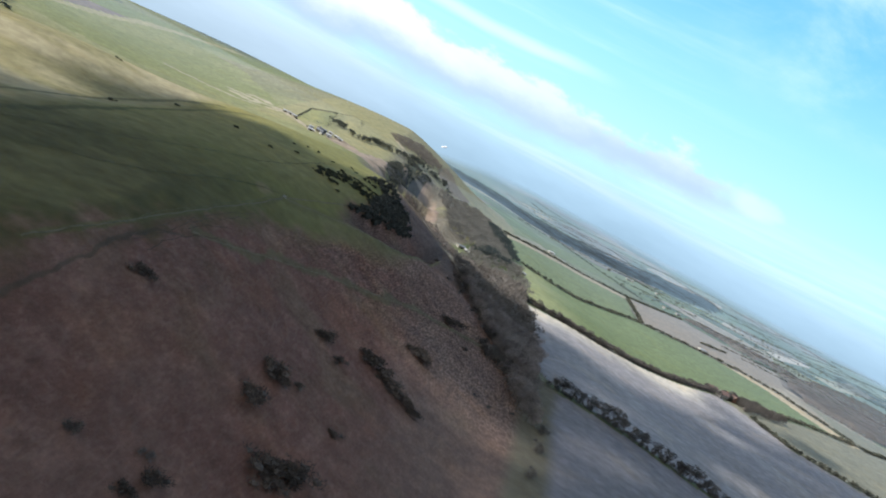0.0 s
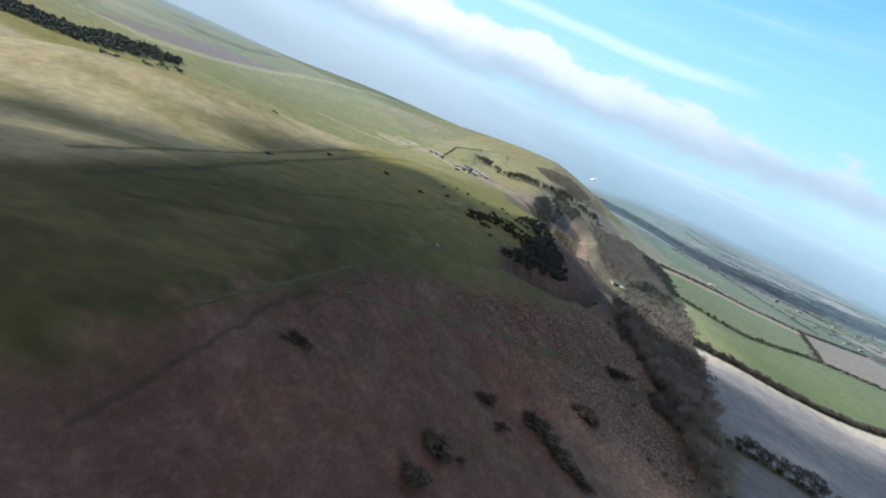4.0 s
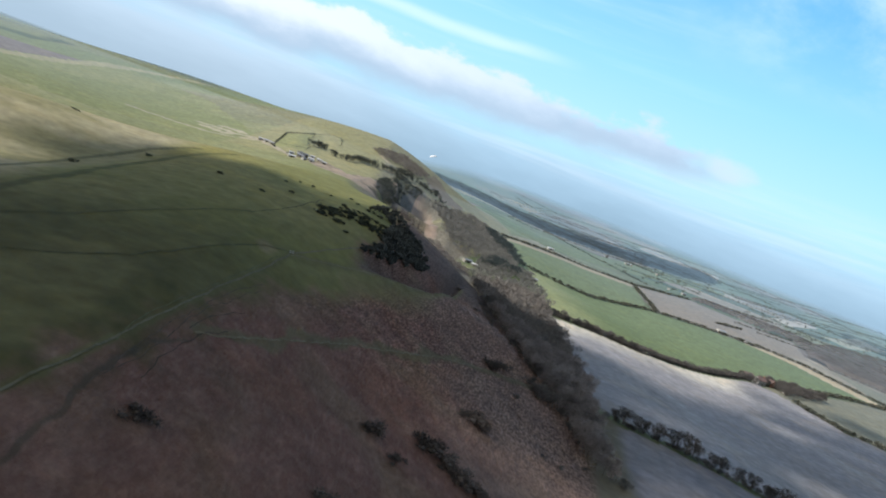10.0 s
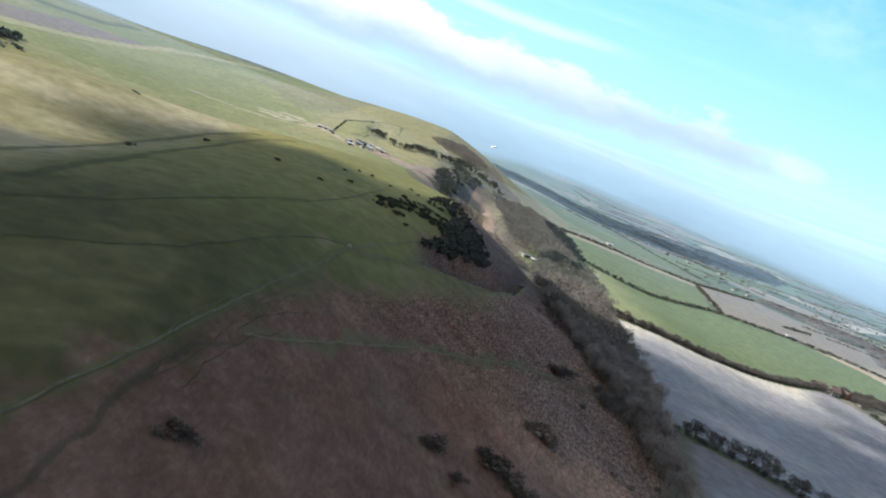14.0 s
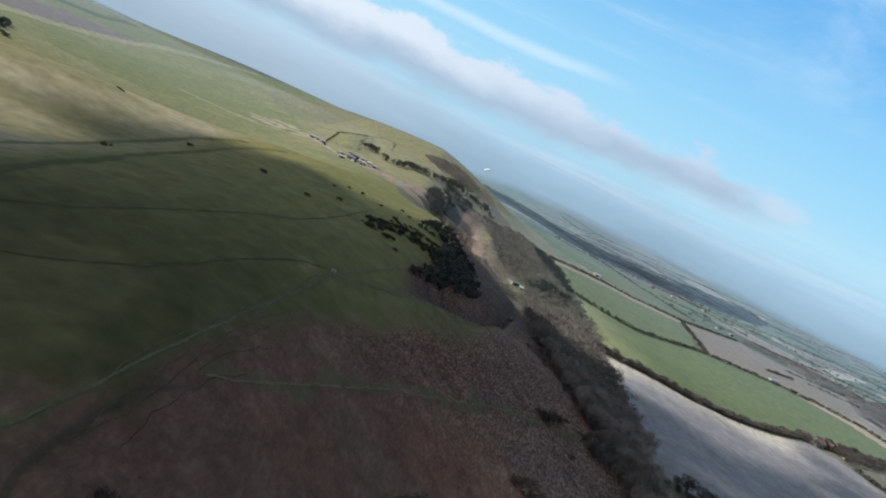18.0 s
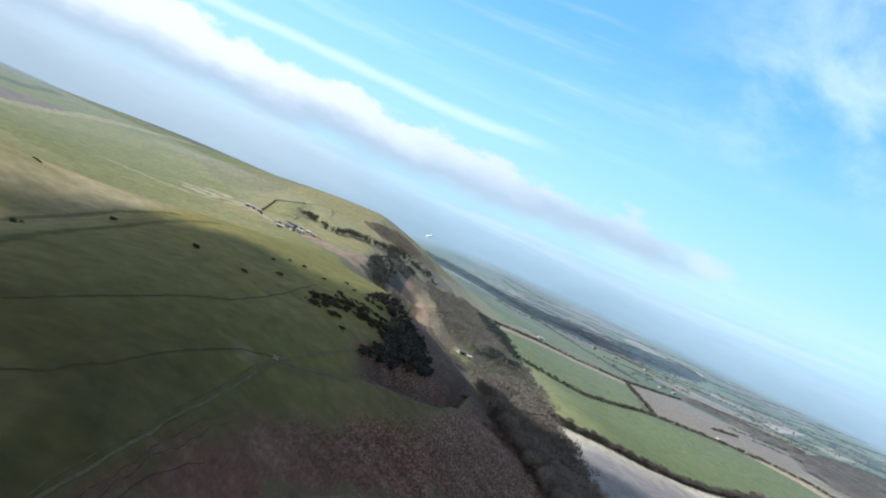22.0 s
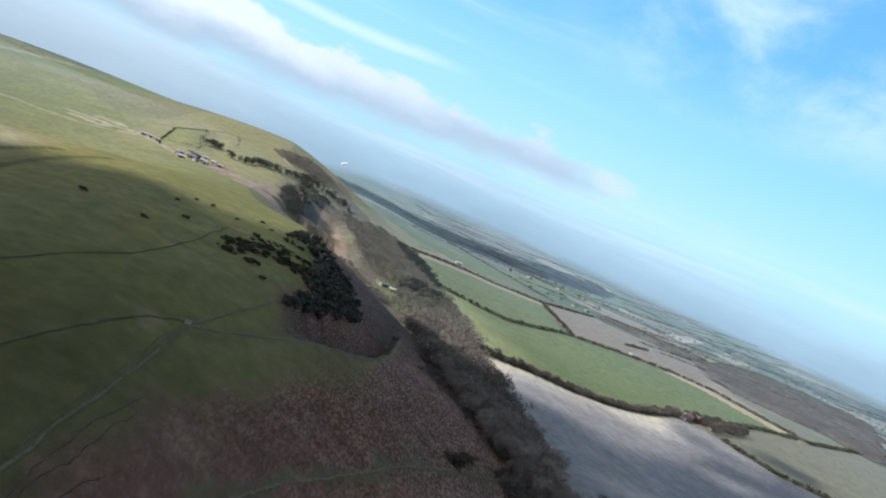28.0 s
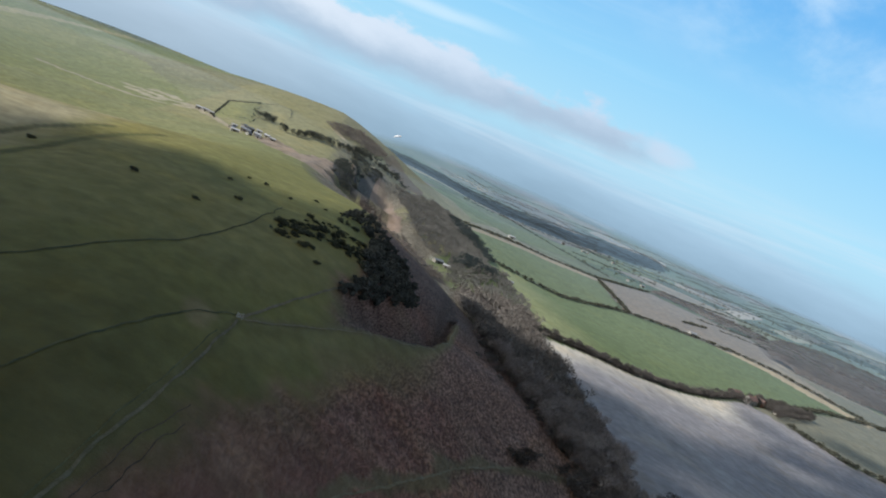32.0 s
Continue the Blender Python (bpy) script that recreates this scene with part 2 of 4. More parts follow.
def build_land_material():
    n, sh, out = material("land", .95, .12)
    pos = n.add("ShaderNodeNewGeometry").outputs["Position"]
    shades, growth = n.add("ShaderNodeVertexColor"), n.add("ShaderNodeAttribute")
    shades.layer_name, growth.attribute_name = "cover", "growth"
    col, grow = shades.outputs[0], growth.outputs["Fac"]
    tuft, tint, blot = n.noise(pos, .9, 5, .65), n.noise(pos, .16, 4), n.noise(pos, .035, 3)
    k = n.math("ADD", n.math("MULTIPLY", n.math("SUBTRACT", tuft, .5), n.math("ADD", n.math("MULTIPLY", grow, .42), .12)), 1.0)
    k = n.math("MULTIPLY", k, n.math("ADD", n.math("MULTIPLY", tint, .7), .65))
    # tussocks of dead fern lie in broken rows along the contours
    cut = n.add("ShaderNodeSeparateXYZ")
    n.link(pos, cut.inputs[0])
    lie = n.noise(n.xyz(n.math("MULTIPLY", cut.outputs[0], .85), n.math("MULTIPLY", cut.outputs[1], .36), n.math("MULTIPLY", cut.outputs[2], 2.6)), 1.0, 2, .5, .4)
    where = n.math("MULTIPLY", n.step(grow, .4, .9), n.math("ADD", n.math("MULTIPLY", n.step(cut.outputs[1], 265.0, 360.0), .75), .13))
    ridge = n.math("MULTIPLY", n.step(lie, .38, .64), where)
    # pale tops, dark gaps: frond tone with light and shade painted in
    k = n.math("MULTIPLY", k, n.math("ADD", n.math("MULTIPLY", n.math("SUBTRACT", n.math("MULTIPLY", n.step(lie, .34, .66), 1.1), .48), where), 1.0))
    c = n.mix(1.0, col, n.xyz(k, k, k), "MULTIPLY")
    c = n.mix(n.math("MULTIPLY", n.step(blot, .5, .68), .22), c, n.mix(1.0, c, rgb(1.35, 1.15, .8), "MULTIPLY"))
    n.put(sh.inputs["Base Color"], c)
    bp = n.add("ShaderNodeBump")
    bp.inputs["Strength"].default_value = .8
    n.put(bp.inputs["Distance"], n.math("ADD", n.math("MULTIPLY", grow, .5), .05))
    n.put(bp.inputs["Height"], n.math("ADD", n.noise(pos, 1.9, 5, .65), n.math("MULTIPLY", ridge, 1.6)))
    n.put(sh.inputs["Normal"], bp.outputs[0])
    haze_fade(n, sh, out, pos)


def haze_fade(n, sh, out, pos, layers=1.0):
    """Haze put into the material: far land turns transparent before the sky."""
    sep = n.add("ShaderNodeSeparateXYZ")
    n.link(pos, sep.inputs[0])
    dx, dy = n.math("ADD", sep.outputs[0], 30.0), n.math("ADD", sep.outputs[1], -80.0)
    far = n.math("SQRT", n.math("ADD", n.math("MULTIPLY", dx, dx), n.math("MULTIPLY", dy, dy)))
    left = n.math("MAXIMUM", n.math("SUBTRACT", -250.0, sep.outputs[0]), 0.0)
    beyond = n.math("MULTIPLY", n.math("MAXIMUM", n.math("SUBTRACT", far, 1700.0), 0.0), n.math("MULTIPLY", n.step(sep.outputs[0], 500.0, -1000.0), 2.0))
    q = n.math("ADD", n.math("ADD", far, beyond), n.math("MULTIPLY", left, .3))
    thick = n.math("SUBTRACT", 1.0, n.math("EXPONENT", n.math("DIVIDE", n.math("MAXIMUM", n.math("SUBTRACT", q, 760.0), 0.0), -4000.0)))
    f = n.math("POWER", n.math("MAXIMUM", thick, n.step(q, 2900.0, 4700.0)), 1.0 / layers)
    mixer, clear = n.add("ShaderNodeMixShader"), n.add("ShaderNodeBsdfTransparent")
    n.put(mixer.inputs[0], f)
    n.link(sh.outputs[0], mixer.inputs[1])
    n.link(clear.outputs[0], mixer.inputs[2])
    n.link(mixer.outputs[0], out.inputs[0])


build_land_material()
mottled("bark", (.10, .085, .065), (.17, .15, .12), 1.2)
mottled("twigs", (.25, .212, .196), (.37, .325, .30), .5, by_object=.3)
mottled("hedge_twigs", (.11, .098, .088), (.175, .155, .14), .5, by_object=.3)
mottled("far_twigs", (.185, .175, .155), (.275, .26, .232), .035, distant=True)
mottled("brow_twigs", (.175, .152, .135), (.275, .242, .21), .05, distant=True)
# tones raised to stand for the haze in front of these trees
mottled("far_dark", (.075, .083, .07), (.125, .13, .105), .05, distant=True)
# the blue of the haze is mixed into this wood's colour
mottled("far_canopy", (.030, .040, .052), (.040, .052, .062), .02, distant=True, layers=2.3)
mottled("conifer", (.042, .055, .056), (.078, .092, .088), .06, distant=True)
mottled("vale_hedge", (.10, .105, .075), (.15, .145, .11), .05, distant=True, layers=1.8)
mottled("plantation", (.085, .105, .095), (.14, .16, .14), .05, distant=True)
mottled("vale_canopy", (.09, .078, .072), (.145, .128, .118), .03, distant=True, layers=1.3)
mottled("worn_turf", (.125, .112, .062), (.20, .172, .108), .35)
mottled("pale_turf", (.17, .145, .085), (.24, .20, .13), .4)
mottled("dark_turf", (.05, .038, .028), (.105, .08, .058), .4)
mottled("trodden", (.068, .07, .033), (.118, .115, .055), .25)
mottled("plaster", (.36, .34, .31), (.48, .46, .42), .8)
mottled("pale_oak", (.48, .46, .42), (.62, .60, .56), 3.0)
mottled("brickwork", (.26, .13, .09), (.36, .19, .13), 1.5)
mottled("clay_tiles", (.16, .105, .088), (.225, .15, .125), 1.5)
mottled("slate", (.12, .125, .135), (.20, .205, .215), 1.5, .6, .4)
mottled("sheet_roof", (.34, .335, .33), (.47, .465, .455), .6, .6, .3)
mottled("dark_boards", (.05, .045, .04), (.09, .08, .07), 2.0)
mottled("weathered_oak", (.26, .235, .20), (.40, .37, .33), 3.0)
mottled("dark_glass", (.03, .035, .04), (.05, .055, .06), 1.0, .1, .5)
mottled("sailcloth", (.80, .80, .80), (.88, .88, .88), 1.0, .6, .3, by_object=0.0)
mottled("evergreen", (.052, .056, .05), (.10, .10, .086), .6, by_object=.35)
mottled("bramble", (.08, .064, .056), (.14, .115, .095), .8, by_object=.3)
mottled("gorse", (.045, .05, .034), (.085, .088, .056), .8, by_object=.3)
n_, sh_, out_ = material("vapour", 1.0, 0.0)
sh_.inputs["Base Color"].default_value = rgb(.9, .9, .92)
for c_ in CLOUDS:
    c_.data.materials.append(MAT["vapour"])


# ---- the lie of the land ----
def smooth(a, b, v):
    t = np.clip((v - a) / (b - a), 0, 1)
    return t * t * (3 - 2 * t)


def along(y, *pairs):
    """A soft curve through (y, value) pairs."""
    ys, vs = np.array(pairs, float).T
    out = 0
    for k, wt in ((-24, .25), (0, .5), (24, .25)):
        out = out + wt * np.interp(y + k, ys, vs)
    return out


def bump(x, y, cx, cy, rx, ry, turn=0.0):
    c, s = math.cos(turn), math.sin(turn)
    dx, dy = x - cx, y - cy
    return np.exp(-((dx * c + dy * s) / rx) ** 2 - ((dy * c - dx * s) / ry) ** 2)


def brow(y):
    return along(y, (-200, -115), (100, -100), (180, -82), (260, -86), (340, -84), (400, -66), (460, -54), (510, -48), (560, -40),
                 (605, -44), (650, -80), (760, -100), (880, -100), (960, -90), (1060, -92), (1300, -108), (1500, -112), (1800, -190), (2200, -380), (5000, -900))


def foot(y):
    return along(y, (-200, -10), (100, 20), (180, 38), (260, 58), (330, 78), (430, 106), (520, 100), (600, 80), (700, 55),
                 (820, 35), (900, 70), (1000, 120), (1250, 128), (1450, 165), (1700, 150), (2000, -20), (5000, -500))


def plain(x, y):
    z = -13 * smooth(110, 330, x) + 3 * np.sin(x / 340 + 1.0) * np.sin(y / 410) * smooth(250, 600, x)
    z = z - 9 * bump(x, y, 190, 1010, 130, 130)
    return z - 3 * smooth(1500, 3500, y) + 1.5 * np.sin(y / 160) * smooth(120, 300, x)


def upland(x, y):
    crest = along(y, (-200, 34), (100, 38), (180, 41), (233, 42), (340, 46), (450, 52), (560, 50), (650, 45), (751, 41),
                  (900, 34), (1000, 38), (1200, 59), (1350, 73), (1560, 77), (1800, 60), (2100, 28), (2600, 10), (5000, 0))
    d = np.maximum(-100 - x, 0)
    w = along(y, (-200, 200), (400, 165), (600, 135), (760, 120), (900, 170), (1050, 215), (1250, 290), (1400, 390), (1600, 440), (2000, 460), (5000, 600))
    z = crest * np.exp(-(d / w) ** 2)
    z = z + 29 * bump(x, y, -295, 490, 90, 130, -.25) - 8 * bump(x, y, -196, 420, 42, 90, -.1)
    z = z + 8 * bump(x, y, -900, 1750, 600, 330) + 5 * bump(x, y, -1500, 1500, 700, 500) + 8 * bump(x, y, -560, 900, 180, 140)
    z = z + 22 * bump(x, y, -640, 1880, 300, 210, .2)
    z = z + 4 * bump(x, y, -190, 580, 70, 90) + 10 * bump(x, y, -370, 430, 60, 80)
    return z


def height(x, y):
    x, y = np.asarray(x, float), np.asarray(y, float)
    b, f = brow(y), foot(y)
    u = np.clip((f - x) / (f - b), 0, 1)
    prof = .35 * u + .65 * u * u * (2.6 - 1.6 * u)
    p = plain(x, y)
    z = p + (upland(x, y) - p) * prof
    # combes, spurs and the old chalk pit
    z = z - 6 * bump(x, y, 6, 470, 26, 34, .5) + 4 * bump(x, y, 30, 440, 30, 26)
    z = z - 4 * bump(x, y, 18, 820, 60, 46) + 5 * bump(x, y, 70, 900, 50, 60)
    z = z - 3 * bump(x, y, -14, 268, 24, 40) 
    # the quarry behind the crest, its headwall turned from the sun
    z = z - 17 * smooth(-80, -62, x + 6 * np.sin(y / 9)) * smooth(24, -12, x) * smooth(806, 838, y) * smooth(938, 905, y)
    z = z - 25 * smooth(-66, -50, x + 5 * np.sin(y / 11)) * smooth(14, -14, x) * smooth(925, 948, y) * smooth(1075, 1040, y)
    # the hollow behind the spur's lip
    lip = np.interp(x, [-64, -39, -14, -1, 8, 14, 22], [340, 373, 402, 419, 445, 473, 508])
    past = y - lip
    z = z + 78 * smooth(2500, 5000, np.hypot(x + 30, y - 80))
    z = z - 9 * smooth(0, 20, past) * smooth(60, 22, past) * smooth(-46, -20, x) * smooth(36, 4, x)
    return z



# ---- small tools ----
def mesh_of(name, verts, faces, mat=None, soft=True):
    m = bpy.data.meshes.new(name)
    v = np.asarray(verts, np.float32).reshape(-1, 3)
    if isinstance(faces, np.ndarray):
        k = faces.shape[1]
        m.vertices.add(len(v))
        m.vertices.foreach_set("co", v.ravel())
        m.loops.add(faces.size)
        m.loops.foreach_set("vertex_index", faces.astype(np.int32).ravel())
        m.polygons.add(len(faces))
        m.polygons.foreach_set("loop_start", np.arange(0, faces.size, k, dtype=np.int32))
        m.update(calc_edges=True)
    else:
        m.from_pydata([tuple(p) for p in v.tolist()], [], faces)
    if mat:
        m.materials.append(mat)
    m.polygons.foreach_set("use_smooth", np.full(len(m.polygons), soft))
    m.update()
    return m


def part(name, mesh, parent, label=""):
    ob = new(name, mesh)
    ob.parent = parent
    if label:
        ob["label"] = label
    return ob


def value_noise(x, y, cell, seed=0):
    """Smooth random field between 0 and 1."""
    x, y = np.asarray(x, float) / cell, np.asarray(y, float) / cell
    ix, iy = np.floor(x).astype(np.int64), np.floor(y).astype(np.int64)
    fx, fy = x - ix, y - iy
    fx, fy = fx * fx * (3 - 2 * fx), fy * fy * (3 - 2 * fy)

    def h(a, b):
        n = (a * 374761393 + b * 668265263 + seed * 1442695041) & 0xffffffff
        n = ((n ^ (n >> 13)) * 1274126177) & 0xffffffff
        return ((n ^ (n >> 16)) & 0xffff) / 65535.0
    a, b, c, d = h(ix, iy), h(ix + 1, iy), h(ix, iy + 1), h(ix + 1, iy + 1)
    return (a * (1 - fx) + b * fx) * (1 - fy) + (c * (1 - fx) + d * fx) * fy


def fbm(x, y, cell, seed=0, octaves=3):
    s, w = 0, 0
    for k in range(octaves):
        s, w = s + value_noise(x, y, cell / 2 ** k, seed + k) / 2 ** k, w + 1 / 2 ** k
    return s / w


def inside(x, y, poly):
    """Which points lie in the polygon."""
    hit = np.zeros(np.shape(x), bool)
    for (x0, y0), (x1, y1) in zip(poly, poly[1:] + poly[:1]):
        if y0 != y1:
            hit ^= ((y0 > y) != (y1 > y)) & (x < (x1 - x0) * (y - y0) / (y1 - y0) + x0)
    return hit


def near_line(x, y, line):
    """Distance to a polyline."""
    best = np.full(np.shape(x), 1e9)
    for (x0, y0), (x1, y1) in zip(line, line[1:]):
        dx, dy = x1 - x0, y1 - y0
        t = np.clip(((x - x0) * dx + (y - y0) * dy) / (dx * dx + dy * dy), 0, 1)
        best = np.minimum(best, np.hypot(x - x0 - t * dx, y - y0 - t * dy))
    return best


# ---- what grows where ----
def fern_edge(y):
    """Where turf gives way to bracken along the brow."""
    return np.interp(y, [-200, 160, 187, 222, 250, 270, 300, 327, 345, 370, 388, 410, 430, 500, 560], [-82, -78, -77, -73, -69, -66, -57, -44, -36, -30, -40, -44, -36, -28, -34])


def tussocks(x, y, z):
    """Clumps of dead bracken lying in broken rows along the contours, 0 to 1."""
    slip = (fbm(x, y, 5, 141, 2) - .5) * 2.4
    rows = 1 - np.abs(2 * value_noise(z * 2.3 + slip, y / 2.8, 1, 151) - 1)
    clump = fbm(x, y * .75, 1.4, 161, 2)
    return .68 * rows ** 1.5 + .32 * smooth(.3, .75, clump)


FAR_WOOD = [(-260, 2700), (-60, 2480), (130, 2300), (240, 2200), (400, 2160), (560, 2250), (750, 2440), (930, 2600), (1250, 3000), (1300, 3300), (1100, 3200), (760, 2900), (460, 2660), (250, 2720), (60, 2760), (-200, 2900)]
FIELD_TIP = [(106, 676), (155, 693), (211, 710), (267, 746), (330, 786), (400, 842), (440, 800), (452, 742), (560, 700), (900, 560), (900, 300),
             (330, 392), (206, 412), (153, 431), (114, 440), (104, 466), (106, 500), (112, 560), (113, 615)]
FIELD_NEAR = [(113, 425), (153, 420), (206, 402), (330, 380), (900, 260), (900, -200), (53, -200), (63, 100), (79, 240), (91, 317), (98, 370)]
FIELD_EAST = [(408, 838), (470, 880), (640, 1010), (714, 1046), (760, 1290), (886, 1220), (965, 1150), (1300, 900), (900, 570), (560, 708), (460, 748)]
GREEN_BIG = [(134, 933), (128, 820), (126, 740), (136, 708), (223, 750), (300, 800), (379, 863), (466, 896), (600, 990), (700, 1048), (672, 1100), (637, 1178),
             (578, 1200), (525, 1196), (364, 1136), (242, 1046), (150, 1046)]
GREEN_TOP = [(129, 1075), (150, 1060), (242, 1056), (364, 1150), (425, 1440), (265, 1390), (129, 1250)]
STRIP_TOP = [(129, 1250), (265, 1390), (425, 1440), (435, 1490), (265, 1440), (129, 1290)]
BROWN_FIELD = [(372, 1152), (525, 1210), (573, 1206), (720, 1300), (860, 1620), (720, 1660), (640, 1700), (435, 1490)]
TAN_STRIP = [(545, 1196), (612, 1160), (648, 1084), (700, 1030), (728, 1056), (690, 1120), (652, 1194), (600, 1214)]
VALE_GREEN = [(180, 1560), (307, 1860), (508, 2036), (885, 2560), (1000, 2480), (866, 2219), (557, 1862), (440, 1720), (300, 1600)]
VALE_PALE = [(1046, 2135), (1120, 2130), (1500, 2640), (1422, 2636)]
VALE_CREAM = [(1329, 2165), (1827, 2714), (1785, 2850), (1290, 2250)]
VALE_LIGHT = [(1827, 2714), (2174, 2992), (2230, 2640), (2213, 2467)]
DOWN_GREEN = [(-420, 850), (-531, 823), (-615, 860), (-690, 880), (-640, 1100), (-650, 1290), (-640, 1500), (-420, 1330), (-300, 1130), (-240, 1000)]
DOWN_PALE = [(-760, 900), (-620, 862), (-590, 885), (-638, 1100), (-648, 1290), (-640, 1510), (-540, 1740), (-590, 1730), (-690, 1510), (-678, 1270), (-668, 1110), (-640, 930)]
DOWN_PLOUGH = [(-760, 930), (-650, 935), (-672, 1100), (-680, 1270), (-676, 1400), (-800, 1330), (-790, 1150)]
BARE_EARTH = [(-168, 915), (-150, 958), (-115, 905), (-104, 932), (-84, 962), (-76, 886), (-60, 860), (-52, 800), (-100, 790), (-122, 816), (-154, 885)]
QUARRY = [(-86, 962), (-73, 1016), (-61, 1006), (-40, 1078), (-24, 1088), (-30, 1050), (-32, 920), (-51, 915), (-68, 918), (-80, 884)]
SPOIL = [(-30, 1060), (-18, 1064), (-1, 1040), (8, 925), (9, 885), (0, 892), (-10, 930), (-26, 940)]
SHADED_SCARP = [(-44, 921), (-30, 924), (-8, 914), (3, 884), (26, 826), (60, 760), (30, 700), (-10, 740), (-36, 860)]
BROW_SLOPE = [(-13, 1420), (19, 1300), (48, 1285), (40, 1200), (10, 1146), (-14, 1190), (-32, 1263)]
ENCLOSURE = [(-228, 1005), (-244, 1145), (-214, 1195), (-189, 1025)]
PATH_FENCE = [(-80, 160), (-78, 178), (-77, 186), (-76, 198), (-75, 224), (-73, 250), (-71, 277), (-68, 302), (-65, 338)]
PATH_TREES = [(-65, 340), (-55, 369), (-43, 403), (-36, 427)]
PATH_EDGE = [(-64, 340), (-52, 355), (-39, 373), (-28, 387), (-14, 402), (-1, 419), (8, 445), (14, 473), (20, 500)]
PATH_LOW = [(-66, 232), (-58, 244), (-45, 271), (-30, 300), (-12, 325), (4, 349), (20, 368), (35, 384), (61, 406)]
GULLY = [(-69, 120), (-70, 160), (-70, 175), (-72, 188), (-71, 214), (-66, 226)]
SHEEP_TRACKS = [[(-152, 225), (-143, 237), (-136, 254), (-126, 273), (-116, 302), (-103, 343), (-90, 370), (-80, 411), (-75, 461)],
                [(-131, 205), (-124, 217), (-117, 226), (-105, 241), (-95, 259), (-88, 285), (-81, 312), (-73, 330), (-66, 341)]]
LYNCHETS = [[(-178, 240), (-179, 276), (-180, 328), (-188, 405), (-180, 478), (-168, 523)], [(-149, 212), (-151, 246), (-151, 274), (-155, 320), (-162, 397), (-158, 493), (-150, 540)]]
LANE = [(-420, 1010), (-301, 990), (-247, 1024), (-215, 975), (-183, 920)]
C_GRASS, C_GRASS2, C_YELLOW = (.215, .194, .067), (.26, .225, .09), (.36, .31, .19)
C_BRACKEN, C_BRACKEN2, C_SCRUB = (.200, .102, .078), (.25, .146, .112), (.185, .16, .12)


def cover(x, y):
    """The land's colour, light and shade painted in, and how rough its growth is."""
    n1, n2, n3 = fbm(x, y, 60, 1), fbm(x, y, 14, 5), fbm(x, y, 5, 9)
    jx, jy = x + (n2 - .5) * 14, y + (fbm(x, y, 14, 21) - .5) * 14
    col = np.empty(np.shape(x) + (3,))
    rough = np.full(np.shape(x), .25)

    def lay(mask, c, r=None):
        m = np.clip(np.asarray(mask, float), 0, 1)
        col[...] = col * (1 - m[..., None]) + np.array(c) * m[..., None]
        if r is not None:
            rough[...] = rough * (1 - m) + r * m
    col[...] = C_GRASS
    lay(smooth(.40, .68, n1) * .35, C_GRASS2)
    lay(smooth(440, 360, y + .3 * (x + 100)) * .7, (.172, .166, .056))
    # near turf painted darker, standing for deeper shade at this end
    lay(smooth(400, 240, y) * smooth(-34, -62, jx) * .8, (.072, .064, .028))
    lay(smooth(.5, .62, fbm(x, y, 34, 23)) * smooth(640, 560, y) * .28, (.215, .185, .085))
    lay(smooth(430, 500, y) * smooth(-150, -110, x) * .7, (.19, .185, .065))
    # chalk upland beyond: paler, drier grass
    lay(smooth(560, 800, jy + .2 * x) * (x < 140), (.205, .205, .09))
    lay(smooth(.45, .7, fbm(x, y, 240, 31)) * smooth(700, 1000, y) * (x < 60), (.30, .28, .15))
    # the dry yellow hill
    yellow = smooth(-160, -186, jx + .05 * (y - 400)) * smooth(640, 580, jy - .25 * (x + 300))
    lay(yellow, C_YELLOW)
    lay(yellow * smooth(.45, .65, fbm(x * .35, y, 50, 41)) * .6, (.20, .18, .07))
    # far downs: mown and ploughed strips
    strip = np.floor((y * .55 - x * .35 + 60 * (fbm(x, y, 300, 33) - .5)) / 190)
    pick = ((strip * 7919) % 5).astype(int)
    tones = np.array([(.15, .19, .065), (.20, .17, .11), (.26, .25, .12), (.12, .17, .055), (.20, .20, .085)])
    m = smooth(1080, 1250, y + .35 * (x + 250)) * (x < -260)
    col[...] = col * (1 - m[..., None] * .4) + tones[pick] * m[..., None] * .4
    lay(inside(jx, jy, DOWN_GREEN), (.20, .205, .08))
    lay(inside(jx, jy, DOWN_GREEN) * smooth(.45, .6, fbm(x, y, 120, 35)) * .5, (.26, .25, .11))
    lay(inside(jx, jy, DOWN_PALE), (.31, .28, .15))
    lay(inside(jx, jy, DOWN_PLOUGH), (.20, .16, .135))
    lay((x < -820) * smooth(900, 1000, y) * smooth(.5, .6, fbm(x, y, 260, 37)) * .8, (.07, .09, .045))
    lay(smooth(1740, 1800, jy + .3 * (x + 700)) * smooth(-500, -580, jx) * .8, (.10, .12, .085), .5)
    # steep bracken face
    b = brow(y)
    edge = fern_edge(y)
    fern = smooth(-9, 11, jx - edge + (n3 - .5) * 12) * smooth(600, 540, y)
    lay(fern, C_BRACKEN, 1.0)
    lay(fern * smooth(.42, .66, n1 * .6 + n2 * .4) * .75, C_BRACKEN2)
    tus = tussocks(x, y, height(x, y))
    lay(fern * smooth(.52, .78, fbm(x, y, 26, 61)) * .3, (.14, .125, .06))
    lower = fern * smooth(10, 50, jx - edge) * smooth(280, 400, y)
    lay(lower * .5, (.18, .12, .09), .8)
    lay(fern * smooth(0, -40, jx) * .3, (.125, .072, .056))
    lay(fern * smooth(-5, 45, jx) * smooth(430, 330, y) * .6, (.225, .165, .13))
    # tussock tops paler: straw tone plus light painted on them
    lay(fern * smooth(.45, .8, tus) * smooth(480, 420, y) * .22, (.33, .22, .165))
